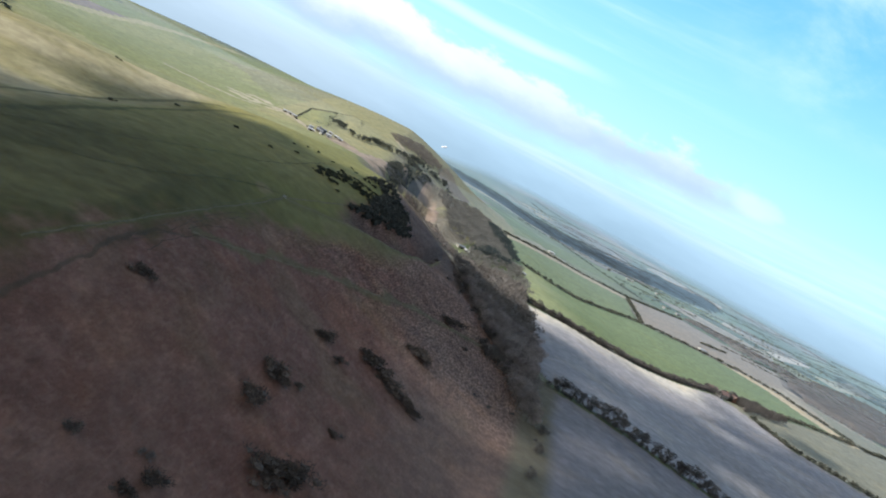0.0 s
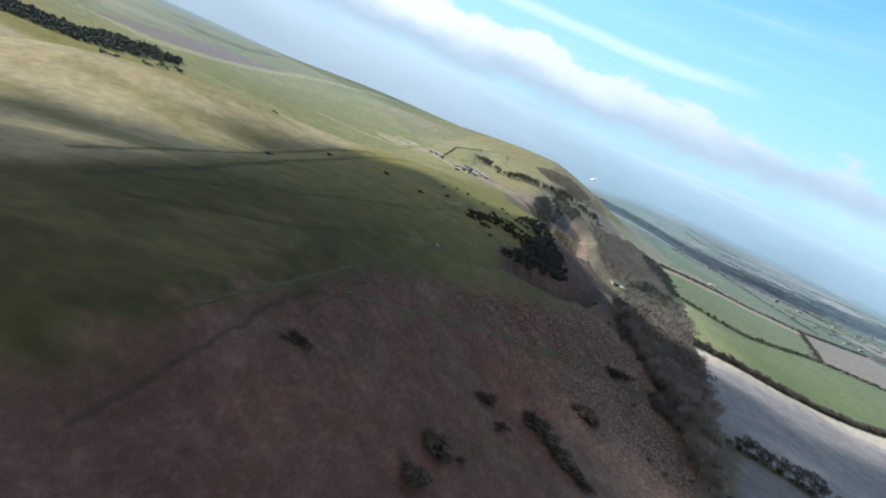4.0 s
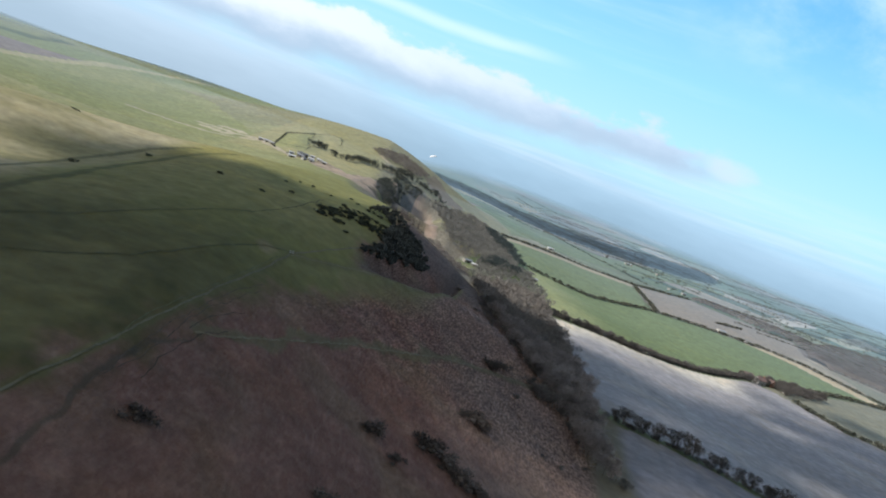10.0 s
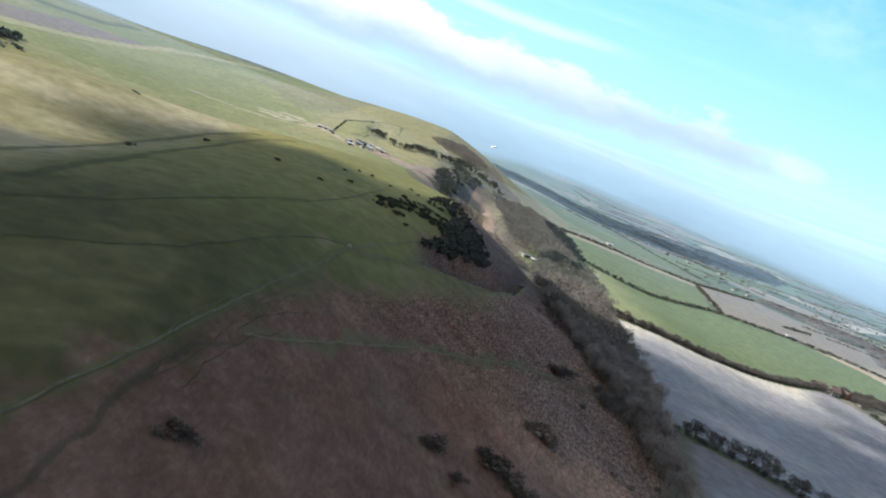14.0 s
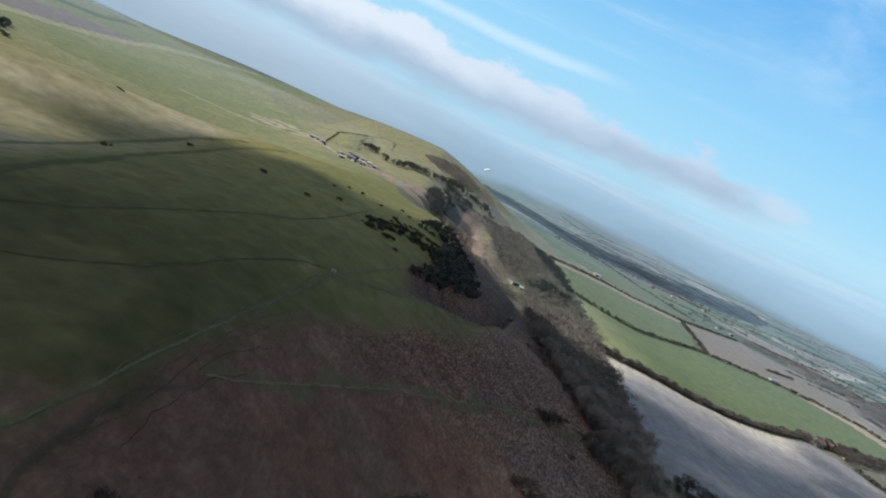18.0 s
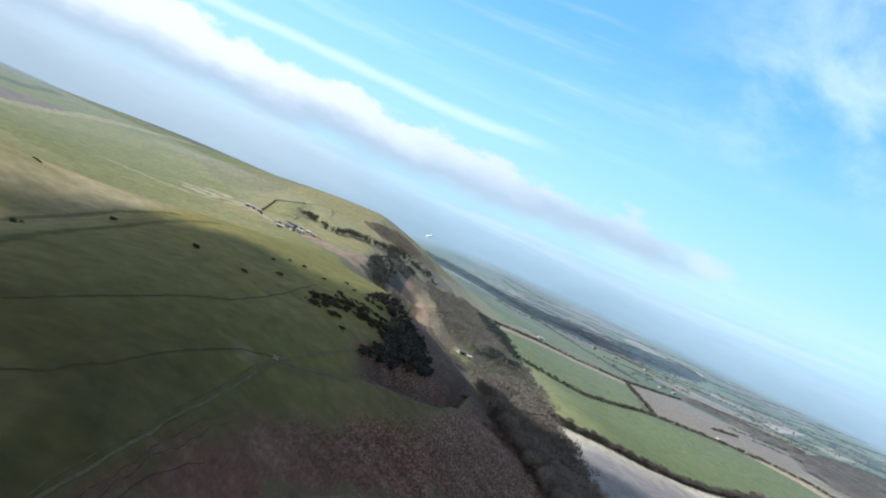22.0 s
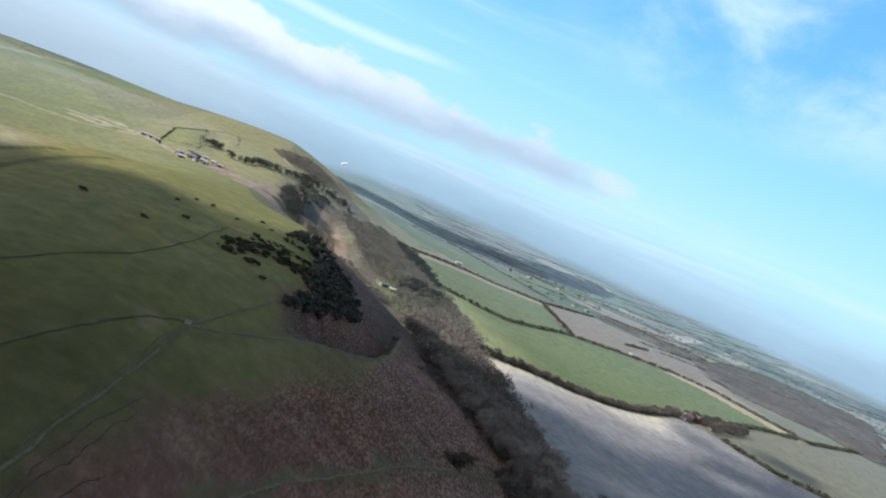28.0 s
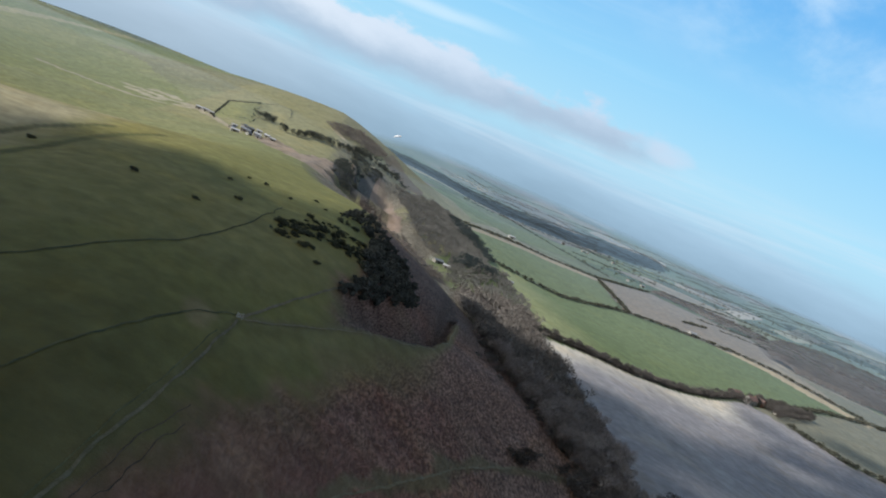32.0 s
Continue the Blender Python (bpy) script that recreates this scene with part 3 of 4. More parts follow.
    lay(smooth(880, 960, jy) * (x > -270) * (x < 60) * .7, (.29, .255, .125))
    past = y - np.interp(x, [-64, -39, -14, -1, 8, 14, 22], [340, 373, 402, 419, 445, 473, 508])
    # shade in the hollow and sunlight on its lip, painted as colour
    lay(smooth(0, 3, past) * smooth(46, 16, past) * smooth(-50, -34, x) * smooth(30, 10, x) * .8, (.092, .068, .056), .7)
    lay(smooth(-14, -2, past) * smooth(1.5, -1, past) * smooth(-60, -40, x) * smooth(22, 10, x) * .7, (.19, .165, .085), .4)
    lay(smooth(-44, -14, past + (n2 - .5) * 22) * smooth(1, -2, past) * smooth(-70, -52, x) * smooth(6, -16, x) * .75, (.165, .15, .062), .4)
    # slope behind the lip darkened to stand for its shade
    lay(fern * smooth(462, 500, jy) * .7, (.12, .092, .08), .6)
    # scrubby face of the next hill, its quarry and spoil bank
    face = smooth(590, 640, jy) * smooth(-6, 22, jx - b) * (y < 1700)
    lay(face, C_SCRUB, .8)
    lay(face * smooth(.5, .7, n1), (.22, .20, .11))
    # near bracken painted a little darker, standing for falloff of light
    lay(fern * smooth(280, 190, y) * .15, (.115, .072, .06))
    lay(smooth(.3, .6, bump(jx, jy, 46, 838, 7, 9)), (.36, .32, .26), .3)
    sx, sy = x + (n2 - .5) * 10, y + (fbm(x, y, 22, 21) - .5) * 24
    lay(smooth(1080, 1180, jy) * smooth(-40, 30, jx - b) * (y < 1760) * (x < 210), (.275, .25, .145), .3)
    lay(inside(sx, sy, BROW_SLOPE), (.205, .16, .115), .5)
    # quarry face painted dark to stand for its shade
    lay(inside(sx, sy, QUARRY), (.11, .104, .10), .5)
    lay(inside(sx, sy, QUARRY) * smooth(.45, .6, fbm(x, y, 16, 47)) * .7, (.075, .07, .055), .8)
    lay(smooth(.3, .6, bump(jx, jy, -62, 1020, 7, 22)), (.34, .26, .19), .5)
    lay(inside(sx, sy, BARE_EARTH), (.32, .245, .185), .4)
    lay(inside(sx, sy, BARE_EARTH) * smooth(.5, .62, fbm(x, y, 18, 45)) * .6, (.16, .13, .08), .6)
    lay(inside(sx, sy, SPOIL), (.26, .195, .15), .4)
    lay(inside(sx, sy, SPOIL) * smooth(.5, .62, fbm(x, y, 16, 49)) * .55, (.17, .14, .095), .6)
    # the scarp's shade is put into this dark brown
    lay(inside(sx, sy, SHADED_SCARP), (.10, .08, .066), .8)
    for bank in ([(-89, 1126), (-67, 1128)], [(-53, 1095), (-38, 1096)], [(-105, 1180), (-88, 1150)]):
        lay(smooth(7, 3, near_line(x, y, bank)), (.42, .35, .23), .3)
    lay(inside(x, y, ENCLOSURE), (.26, .25, .10))
    for streak in ([(-345, 1066), (-302, 1047), (-252, 1025)], [(-330, 1040), (-290, 1022)], [(-318, 1080), (-280, 1060)]):
        lay(smooth(8, 3, near_line(sx, sy, streak)) * .75, (.44, .37, .27), .3)
    lay(smooth(26, 8, near_line(sx, sy, [(-189, 1025), (-214, 1195)])) * .5, (.16, .165, .085), .3)
    # the vale: a patchwork to the horizon
    low = smooth(8, -4, np.where(y < 470, np.maximum(foot(y), np.interp(y, [-200, 100, 240, 317, 370, 425, 470], [51, 61, 77, 89, 95, 104, 100])), foot(y)) - x)
    c, s = math.cos(.42), math.sin(.42)
    u, v = x * c - y * s, x * s + y * c
    gv = v + 60 * (value_noise(x, y, 700, 71) - .5)
    row = np.floor(gv / 260)
    gu = u + ((row * 4051) % 7) * 47
    cell = np.floor(gu / (240 + ((row * 31) % 5) * 40))
    key = (row * 73 + cell * 151) % 17
    vale = np.array([(.14, .17, .075), (.18, .20, .10), (.26, .215, .165), (.12, .145, .065), (.22, .22, .125), (.16, .18, .09), (.32, .27, .20), (.13, .155, .075), (.19, .16, .115),
                     (.15, .19, .085), (.30, .27, .18), (.12, .13, .07), (.19, .21, .105), (.24, .19, .145), (.14, .16, .075), (.17, .18, .095), (.38, .33, .25)])
    col[...] = col * (1 - low[..., None]) + vale[key.astype(int)] * (.55 + .7 * fbm(x, y, 70, 91))[..., None] * low[..., None]
    rough[...] = rough * (1 - low) + .12 * low
    for poly, c, r in ((FIELD_NEAR, (.232, .211, .216), .15), (FIELD_TIP, (.30, .275, .272), .15), (FIELD_EAST, (.215, .20, .14), .15), (GREEN_BIG, (.165, .198, .088), .1),
                       (VALE_GREEN, (.15, .17, .07), .1), (VALE_PALE, (.48, .42, .34), .1), (VALE_CREAM, (.36, .33, .22), .1), (VALE_LIGHT, (.33, .32, .21), .1), (GREEN_TOP, (.165, .192, .09), .1), (STRIP_TOP, (.36, .29, .19), .1), (BROWN_FIELD, (.27, .22, .17), .15), (TAN_STRIP, (.48, .38, .24), .1)):
        lay(inside(x, y, poly), c, r)
    lay(inside(x + (fbm(x, y, 90, 503) - .5) * 70, y + (fbm(x, y, 90, 504) - .5) * 70, FAR_WOOD) * .9, (.04, .05, .055), .1)
    g = inside(x, y, GREEN_BIG)
    lay(g * smooth(230, 130, x + (n1 - .5) * 60) * .8, (.33, .33, .16))
    t = inside(x, y, FIELD_TIP) | inside(x, y, FIELD_NEAR)
    lay(t * smooth(.45, .72, fbm(x * .5 + y * .5, (y - x) * .16, 40, 81)) * .25, (.44, .41, .38))
    lay(t * smooth(.5, .75, n1) * .35, (.25, .22, .20))
    # sunlit strip along the hedge, painted as paler soil
    sun_strip = near_line(x, y, [(106, 684), (155, 697), (211, 714), (267, 750), (330, 791)])
    lay(inside(x, y, FIELD_TIP) * smooth(62, 12, sun_strip + (n1 - .5) * 50) * .8, (.68, .60, .48))
    # margins of rough grass at the field foot
    lay(smooth(14, 5, near_line(x, y, [(50, -200), (62, 100), (78, 240), (90, 317), (97, 370), (108, 425)])), (.17, .145, .10), .4)
    # paths worn into turf and fern
    for line, w, c in ((PATH_LOW, 3.2, (.135, .115, .065)), (PATH_EDGE, 2.2, (.16, .14, .07)), (GULLY, 1.0, (.09, .07, .05)), (PATH_FENCE, 1.7, (.125, .115, .05)), (LANE, 7.0, (.40, .33, .24))):
        k = near_line(jx if w > 3 else x + (n3 - .5) * 2, jy if w > 3 else y, line)
        lay(smooth(w, w * .35, k) * .8, c, .5)
    for line in LYNCHETS:
        k = near_line(x + (n2 - .5) * 3, y, line)
        lay(smooth(3.6, 1.4, k) * .6, (.055, .062, .026), .4)
    lay(smooth(.3, .8, bump(jx, jy, -72, 331, 7, 8, .5)) * .5, (.27, .20, .12), .4)
    col[...] = col * (.82 + .36 * n3[..., None]) * (.88 + .24 * n2[..., None])
    return col, rough


def ground_height(x, y):
    """The land with its hummocks, terraces and worn lines."""
    z = height(x, y)
    d = np.hypot(x + 30, y - 80)
    near = smooth(700, 250, d)
    z = z + near * ((fbm(x, y, 9, 101) - .5) * .7 + (fbm(x, y, 3.2, 111, 2) - .5) * .35)
    fern = smooth(-5, 7, x - fern_edge(y) + (fbm(x, y, 9, 121) - .5) * 10) * smooth(foot(y) + 2, foot(y) - 18, x) * smooth(520, 460, y)
    tall = .32 + .3 * smooth(200, 310, y)
    z = z + near * fern * tall * (tussocks(x, y, height(x, y)) - .4)
    z = z - near * .3 * smooth(2.4, .3, near_line(x, y, GULLY))
    return z


def polar_sheet(a, r, cx=-30.0, cy=-10.0):
    a, na, nr = np.radians(a), len(a), len(r)
    A, R = np.meshgrid(a, r)
    x, y = cx + R * np.sin(A), cy + R * np.cos(A)
    idx = np.arange(na * nr).reshape(nr, na)
    f = np.stack([idx[:-1, :-1], idx[:-1, 1:], idx[1:, 1:], idx[1:, :-1]], -1).reshape(-1, 4)
    return x.ravel(), y.ravel(), f[:, ::-1]


def build_ground():
    # fine where the flight looks, coarse behind, one sheet
    fine = np.concatenate([np.arange(-58, -30, .16), np.arange(-30, 42, .085), np.linspace(42, 62, 60)])
    out = np.concatenate([np.geomspace(62, 460, 330), np.geomspace(460, 4850, 270)[1:]])
    x1, y1, f1 = polar_sheet(fine, out)
    x2, y2, f2 = polar_sheet(np.linspace(62, 302, 121), np.geomspace(62, 4850, 60))
    a = np.radians(np.linspace(0, 360, 73))[:-1]
    rr = np.array([1.0, 20, 42, 62.2])
    x3 = np.concatenate([-30 + r * np.sin(a) for r in rr])
    y3 = np.concatenate([-10 + r * np.cos(a) for r in rr])
    i3 = np.arange(72 * 4).reshape(4, 72)
    f3 = np.stack([i3[:-1], np.roll(i3[:-1], -1, 1), np.roll(i3[1:], -1, 1), i3[1:]], -1).reshape(-1, 4)[:, ::-1]
    x, y = np.concatenate([x1, x2, x3]), np.concatenate([y1, y2, y3])
    f = np.concatenate([f1, f2 + len(x1), f3 + len(x1) + len(x2)])
    z = ground_height(x, y)
    m = mesh_of("ground", np.stack([x, y, z], 1), f, MAT["land"])
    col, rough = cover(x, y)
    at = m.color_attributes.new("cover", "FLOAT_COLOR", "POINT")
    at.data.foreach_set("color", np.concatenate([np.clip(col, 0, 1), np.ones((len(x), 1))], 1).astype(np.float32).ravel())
    at = m.attributes.new("growth", "FLOAT", "POINT")
    at.data.foreach_set("value", rough.astype(np.float32))
    ob = new("ground", m)
    tagged(ob, "rolling chalk downland with bracken slopes, turf and fields", "ground", kind="structure")
    return ob



build_ground()

# ---- mesh makers ----
rng = np.random.default_rng(11)


def ico(level=1):
    g = (1 + 5 ** .5) / 2
    v = [(-1, g, 0), (1, g, 0), (-1, -g, 0), (1, -g, 0), (0, -1, g), (0, 1, g), (0, -1, -g), (0, 1, -g), (g, 0, -1), (g, 0, 1), (-g, 0, -1), (-g, 0, 1)]
    f = [(0, 11, 5), (0, 5, 1), (0, 1, 7), (0, 7, 10), (0, 10, 11), (1, 5, 9), (5, 11, 4), (11, 10, 2), (10, 7, 6), (7, 1, 8),
         (3, 9, 4), (3, 4, 2), (3, 2, 6), (3, 6, 8), (3, 8, 9), (4, 9, 5), (2, 4, 11), (6, 2, 10), (8, 6, 7), (9, 8, 1)]
    v = [np.array(p) / np.linalg.norm(p) for p in v]
    for _ in range(level):
        mid, nf = {}, []
        for a, b, c in f:
            k = []
            for i, j in ((a, b), (b, c), (c, a)):
                key = (min(i, j), max(i, j))
                if key not in mid:
                    p = v[i] + v[j]
                    v.append(p / np.linalg.norm(p))
                    mid[key] = len(v) - 1
                k.append(mid[key])
            nf += [(a, k[0], k[2]), (b, k[1], k[0]), (c, k[2], k[1]), tuple(k)]
        f = nf
    return np.array(v), np.array(f)


ICO1 = ico(1)


def blobs(centres, radii, squash=.8, ragged=.22, base=ICO1, r=rng):
    vs, fs, k = [], [], 0
    for c, s in zip(centres, radii):
        v = base[0] * (1 + (r.random((len(base[0]), 1)) - .5) * 2 * ragged) * s
        v[:, 2] *= squash
        vs.append(v + c)
        fs.append(base[1] + k)
        k += len(v)
    return np.concatenate(vs), np.concatenate(fs)


def sprays(centres, radii, n, size, thin, r=rng, up=.35, squash=.85, fill=.45):
    """n pointed sprays of leaf or twig, on and in the lobes of a crown."""
    i = r.integers(0, len(centres), n)
    d = r.normal(size=(n, 3))
    d /= np.linalg.norm(d, axis=1, keepdims=True)
    rad = radii[i] * (fill + (1 - fill) * r.random(n) ** .5)
    p = centres[i] + d * rad[:, None] * [1, 1, squash]
    way = d + [0, 0, up] + r.normal(size=(n, 3)) * .45
    way /= np.linalg.norm(way, axis=1, keepdims=True)
    side = np.cross(way, r.normal(size=(n, 3)))
    side /= np.linalg.norm(side, axis=1, keepdims=True)
    s = size * (.6 + .8 * r.random(n))[:, None]
    a, b, c = p - side * s * thin, p + side * s * thin, p + way * s
    v = np.stack([a, b, c], 1).reshape(-1, 3)
    return v, np.arange(3 * n).reshape(-1, 3)


def tube(points, radii, sides=5):
    pts = np.asarray(points, float)
    vs = []
    for i, p in enumerate(pts):
        t = pts[min(i + 1, len(pts) - 1)] - pts[max(i - 1, 0)]
        t /= np.linalg.norm(t)
        a = np.cross(t, [.3, 1, .2])
        a /= np.linalg.norm(a)
        b = np.cross(t, a)
        for k in range(sides):
            w = 2 * math.pi * k / sides
            vs.append(p + radii[i] * (math.cos(w) * a + math.sin(w) * b))
    f = []
    for i in range(len(pts) - 1):
        for k in range(sides):
            q, w = i * sides + k, i * sides + (k + 1) % sides
            f += [(q, w, w + sides), (q, w + sides, q + sides)]
    return np.array(vs), np.array(f)


def joined(pieces):
    vs, fs, k = [], [], 0
    for v, f in pieces:
        vs.append(v)
        fs.append(f + k)
        k += len(v)
    return np.concatenate(vs), np.concatenate(fs)


def crown_lobes(r, n, width, low, high):
    c = np.stack([r.normal(size=n) * width * .30, r.normal(size=n) * width * .30, low + (high - low) * r.random(n) ** .8], 1)
    rad = width * (.22 + .2 * r.random(n)) * (1.1 - .5 * (c[:, 2] - low) / (high - low))
    return c, rad


def limbs(r, h, n, reach, thick):
    out = [tube([(0, 0, -.6), (.1, .05, h * .3), (-.05, .1, h * .62), (.1, 0, h * .92)], [thick * 1.35, thick, thick * .6, thick * .15], 6)]
    for k in range(n):
        a, z = 2 * math.pi * (k + r.random()) / n, h * (.28 + .4 * r.random())
        q = reach * (.6 + .5 * r.random())
        x, y = math.cos(a), math.sin(a)
        out.append(tube([(0, 0, z), (x * q * .5, y * q * .5, z + q * .45), (x * q, y * q, z + q * .95)], [thick * .5, thick * .3, thick * .06], 4))
    return joined(out)


KINDS = {}


def bare_tree(r, tone):
    h = 8.5 + 2 * r.random()
    c, rad = crown_lobes(r, 11, 7.0, h * .36, h * .92)
    return [("trunk", mesh_of("trunk", *limbs(r, h, 9, 3.4, .22), MAT["bark"])),
            ("crown", mesh_of("crown", *sprays(c, rad, 1500, 1.3, .055, r, .5, .95, .2), MAT[tone], False))]


def thorn_bush(r):
    c, rad = crown_lobes(r, 7, 3.6, .7, 2.6)
    stems = joined([tube([(0, 0, -.4), (.5 * math.cos(a), .5 * math.sin(a), .9), (1.1 * math.cos(a), 1.1 * math.sin(a), 2.0)], [.1, .07, .02], 4) for a in (0.3, 1.7, 2.9, 4.1, 5.4)])
    return [("stem", mesh_of("stem", *stems, MAT["bark"])), ("crown", mesh_of("crown", *sprays(c, rad, 700, .8, .075, r, .4, .95, .15), MAT["hedge_twigs"], False))]


def gorse_bush(r):
    c, rad = crown_lobes(r, 8, 2.7, .3, 1.25)
    rad = np.minimum(rad, c[:, 2] + .35)
    stems = joined([tube([(0, 0, -.4), (.5 * math.cos(a), .5 * math.sin(a), .6)], [.08, .03], 4) for a in (0.3, 2.4, 4.4)])
    v, f = joined([blobs(c, rad * .66, .8, .25, ICO1, r), sprays(c, rad * 1.05, 800, .32, .15, r, .5, .85, .5)])
    return [("stem", mesh_of("stem", *stems, MAT["bark"])), ("foliage", mesh_of("foliage", v, f, MAT["gorse"], False))]


def bramble_bush(r):
    c, rad = crown_lobes(r, 11, 3.2, .25, 1.0)
    rad = np.minimum(rad * .9, c[:, 2] + .3)
    stems = joined([tube([(0, 0, -.4), (.6 * math.cos(a), .6 * math.sin(a), .5)], [.06, .02], 4) for a in (0.5, 2.2, 4.7)])
    v, f = joined([blobs(c, rad * .55, .7, .3, ICO1, r), sprays(c, rad * 1.1, 1000, .36, .13, r, .5, .8, .35)])
    return [("stem", mesh_of("stem", *stems, MAT["bark"])), ("foliage", mesh_of("foliage", v, f, MAT["bramble"], False))]


def yew_tree(r):
    h = 5.2
    c, rad = crown_lobes(r, 10, 4.6, 1.0, 4.3)
    v, f = joined([blobs(c, rad * .85, .95, .25, ICO1, r), sprays(c, rad, 460, .6, .22, r, .35, .95, .8)])
    return [("trunk", mesh_of("trunk", *limbs(r, h, 5, 1.6, .2), MAT["bark"])), ("crown", mesh_of("crown", v, f, MAT["evergreen"], False))]


MAKERS = {"bare_tree": (lambda r: bare_tree(r, "twigs"), 4, "leafless grey-brown winter tree with a twiggy crown", "tree"),
          "hedge_tree": (lambda r: bare_tree(r, "hedge_twigs"), 4, "leafless hedgerow tree above the ploughed field", "tree"),
          "thorn_bush": (thorn_bush, 3, "leafless hawthorn bush, dense brown twigs", "bush"),
          "gorse_bush": (gorse_bush, 4, "low dark green gorse bush on the slope", "bush"),
          "bramble_bush": (bramble_bush, 4, "low purple-brown bramble clump among dead bracken", "bush"),
          "yew_tree": (yew_tree, 4, "dark evergreen yew with a dense crown", "tree")}


def plant(kind, x, y, size=1.0, group="", wide=1.0, label=""):
    make, variants, text, cat = MAKERS[kind]
    v = int(rng.integers(variants))
    m = Matrix.LocRotScale((x, y, float(ground_height(np.array([x]), np.array([y]))[0]) - .05), Euler((0, 0, rng.random() * 6.28)),
                           Vector((size * wide, size * wide, size * (.9 + .2 * rng.random()))))
    if (kind, v) in KINDS:
        ob = copy_thing(KINDS[kind, v], m @ Matrix.Diagonal([1 / s for s in KINDS[kind, v].scale] + [1]))
    else:
        ob = new(kind)
        for name, mesh in make(np.random.default_rng(31 + v * 7 + len(kind))):
            part(name, mesh, ob)
        ob.matrix_basis = m
        KINDS[kind, v] = ob
    tagged(ob, label or text, cat, group)
    return ob


def along_line(line, gap, wander=1.0):
    pts = np.array(line, float)
    seg = np.hypot(*np.diff(pts, axis=0).T)
    s = np.concatenate([[0], np.cumsum(seg)])
    q = np.arange(0, s[-1], gap) + rng.random(len(np.arange(0, s[-1], gap))) * gap * .6
    x, y = np.interp(q, s, pts[:, 0]), np.interp(q, s, pts[:, 1])
    return np.stack([x + rng.normal(size=len(q)) * wander, y + rng.normal(size=len(q)) * wander], 1)


def scatter(poly, gap, keep=1.0):
    p = np.array(poly)
    gx, gy = np.meshgrid(np.arange(p[:, 0].min(), p[:, 0].max(), gap), np.arange(p[:, 1].min(), p[:, 1].max(), gap))
    x, y = gx.ravel() + (rng.random(gx.size) - .5) * gap * .9, gy.ravel() + (rng.random(gx.size) - .5) * gap * .9
    k = inside(x, y, poly) & (rng.random(len(x)) < keep)
    return np.stack([x[k], y[k]], 1)


# ---- gorse and thorn on the bracken face ----
FACE_BUSHES = [(-60, 186, 1.2), (-14, 260, 1.7), (-5, 255, 1.0), (5, 277, 1.5), (7, 273, 1.7), (12, 272, 1.6), (15, 269, 1.3), (19, 268, 1.8), (24, 266, 1.6),
               (24, 321, 1.5), (26, 317, 1.9), (-20, 206, 1.7), (-17, 204, 1.4), (-19, 187, 1.9), (-11, 212, .8), (5, 207, .9), (-24, 136, 1.1), (-27, 129, .9),
               (-41, 130, .8), (-28, 140, .6), (58, 329, .6), (66, 329, .6), (80, 342, .6), (29, 262, 1.2), (49, 376, .7), (19, 317, .9)]
FACE_BUSHES2 = [(35, 390, 1.6), (43, 401, 1.4), (64, 398, 2.2), (70, 401, 2.4), (73, 404, 2.0), (85, 384, 1.9), (91, 383, 2.0), (60, 408, 1.5), (78, 396, 1.8), (82, 376, 1.5), (91, 311, 1.3), (97, 338, 1.2), (84, 278, 1.1),
                (38, 393, 1.1), (68, 410, 1.6), (19, 506, .8), (30, 478, .7), (-2, 172, 2.2), (-8, 167, 2.0), (1, 175, 1.9), (-4, 164, 1.6)]
for x, y, s in FACE_BUSHES + FACE_BUSHES2:
    plant("bramble_bush" if (x < 60 and s > .75) else "thorn_bush", x, y, s * (1.3 if x < 60 and s > .75 else .85), "bushes on the bracken face", 1.2)
HILL_BUSHES = [(-244, 512, 1.0), (-247, 515, .9), (-241, 510, .8), (-124, 424, 1.5), (-100, 417, 1.1), (-90, 442, 1.3), (-90, 503, 1.2), (-101, 475, 1.0), (-97, 500, .9), (-53, 408, 1.3), (-36, 437, 1.2), (-182, 393, 1.6),
               (-170, 449, 1.5), (-76, 492, .9), (-60, 505, .9), (-52, 515, .8), (-66, 520, .9)]
for x, y, s in HILL_BUSHES:
    plant("gorse_bush", x, y, s * .62, "lone bushes on the turf", 1.15, "lone dark bush on the grazed turf")
DARK = [(-71, 432), (-68, 422), (-66, 433), (-62, 421), (-62, 447), (-57, 441), (-54, 437), (-55, 466), (-50, 446), (-46, 446), (-47, 488), (-58, 455), (-52, 452),
        (-42, 443), (-39, 470), (-44, 455), (-48, 462), (-37, 459), (-33, 450), (-65, 440), (-60, 434)]
for x, y in DARK:
    for k in range(5):
        plant("gorse_bush", x + rng.normal() * 3.2, y + rng.normal() * 3.8, .45 + .75 * rng.random() ** 1.5, "dark thicket below the crest", 1.2, "dark bush in the thicket below the crest")
YEWS = [(-38, 459), (-33, 500), (-22, 520), (-15, 508), (-11, 490), (-6, 480), (-9, 458), (-16, 444), (-21, 433), (-26, 428), (-29, 422), (-34, 413), (-38, 403), (-44, 398),
        (-41, 409), (-35, 423), (-36, 440)]
for x, y in np.concatenate([scatter(YEWS, 3.1, .9), scatter([(-52, 508), (-36, 498), (-26, 520), (-36, 556), (-46, 546)], 4.2, .6)]):
    plant("yew_tree", x, y, .42 + .42 * rng.random(), "dark yew wood on the brow", 1.0)

# ---- the wood along the foot of the scarp ----
FOOT_WOOD = [(34, 560), (40, 505), (54, 458), (68, 424), (78, 394), (86, 345), (92, 340), (93, 372), (94, 400), (98, 433), (102, 466), (105, 500), (110, 560), (112, 612), (107, 660),
             (114, 700), (120, 724), (96, 735), (70, 715), (46, 680), (40, 620)]
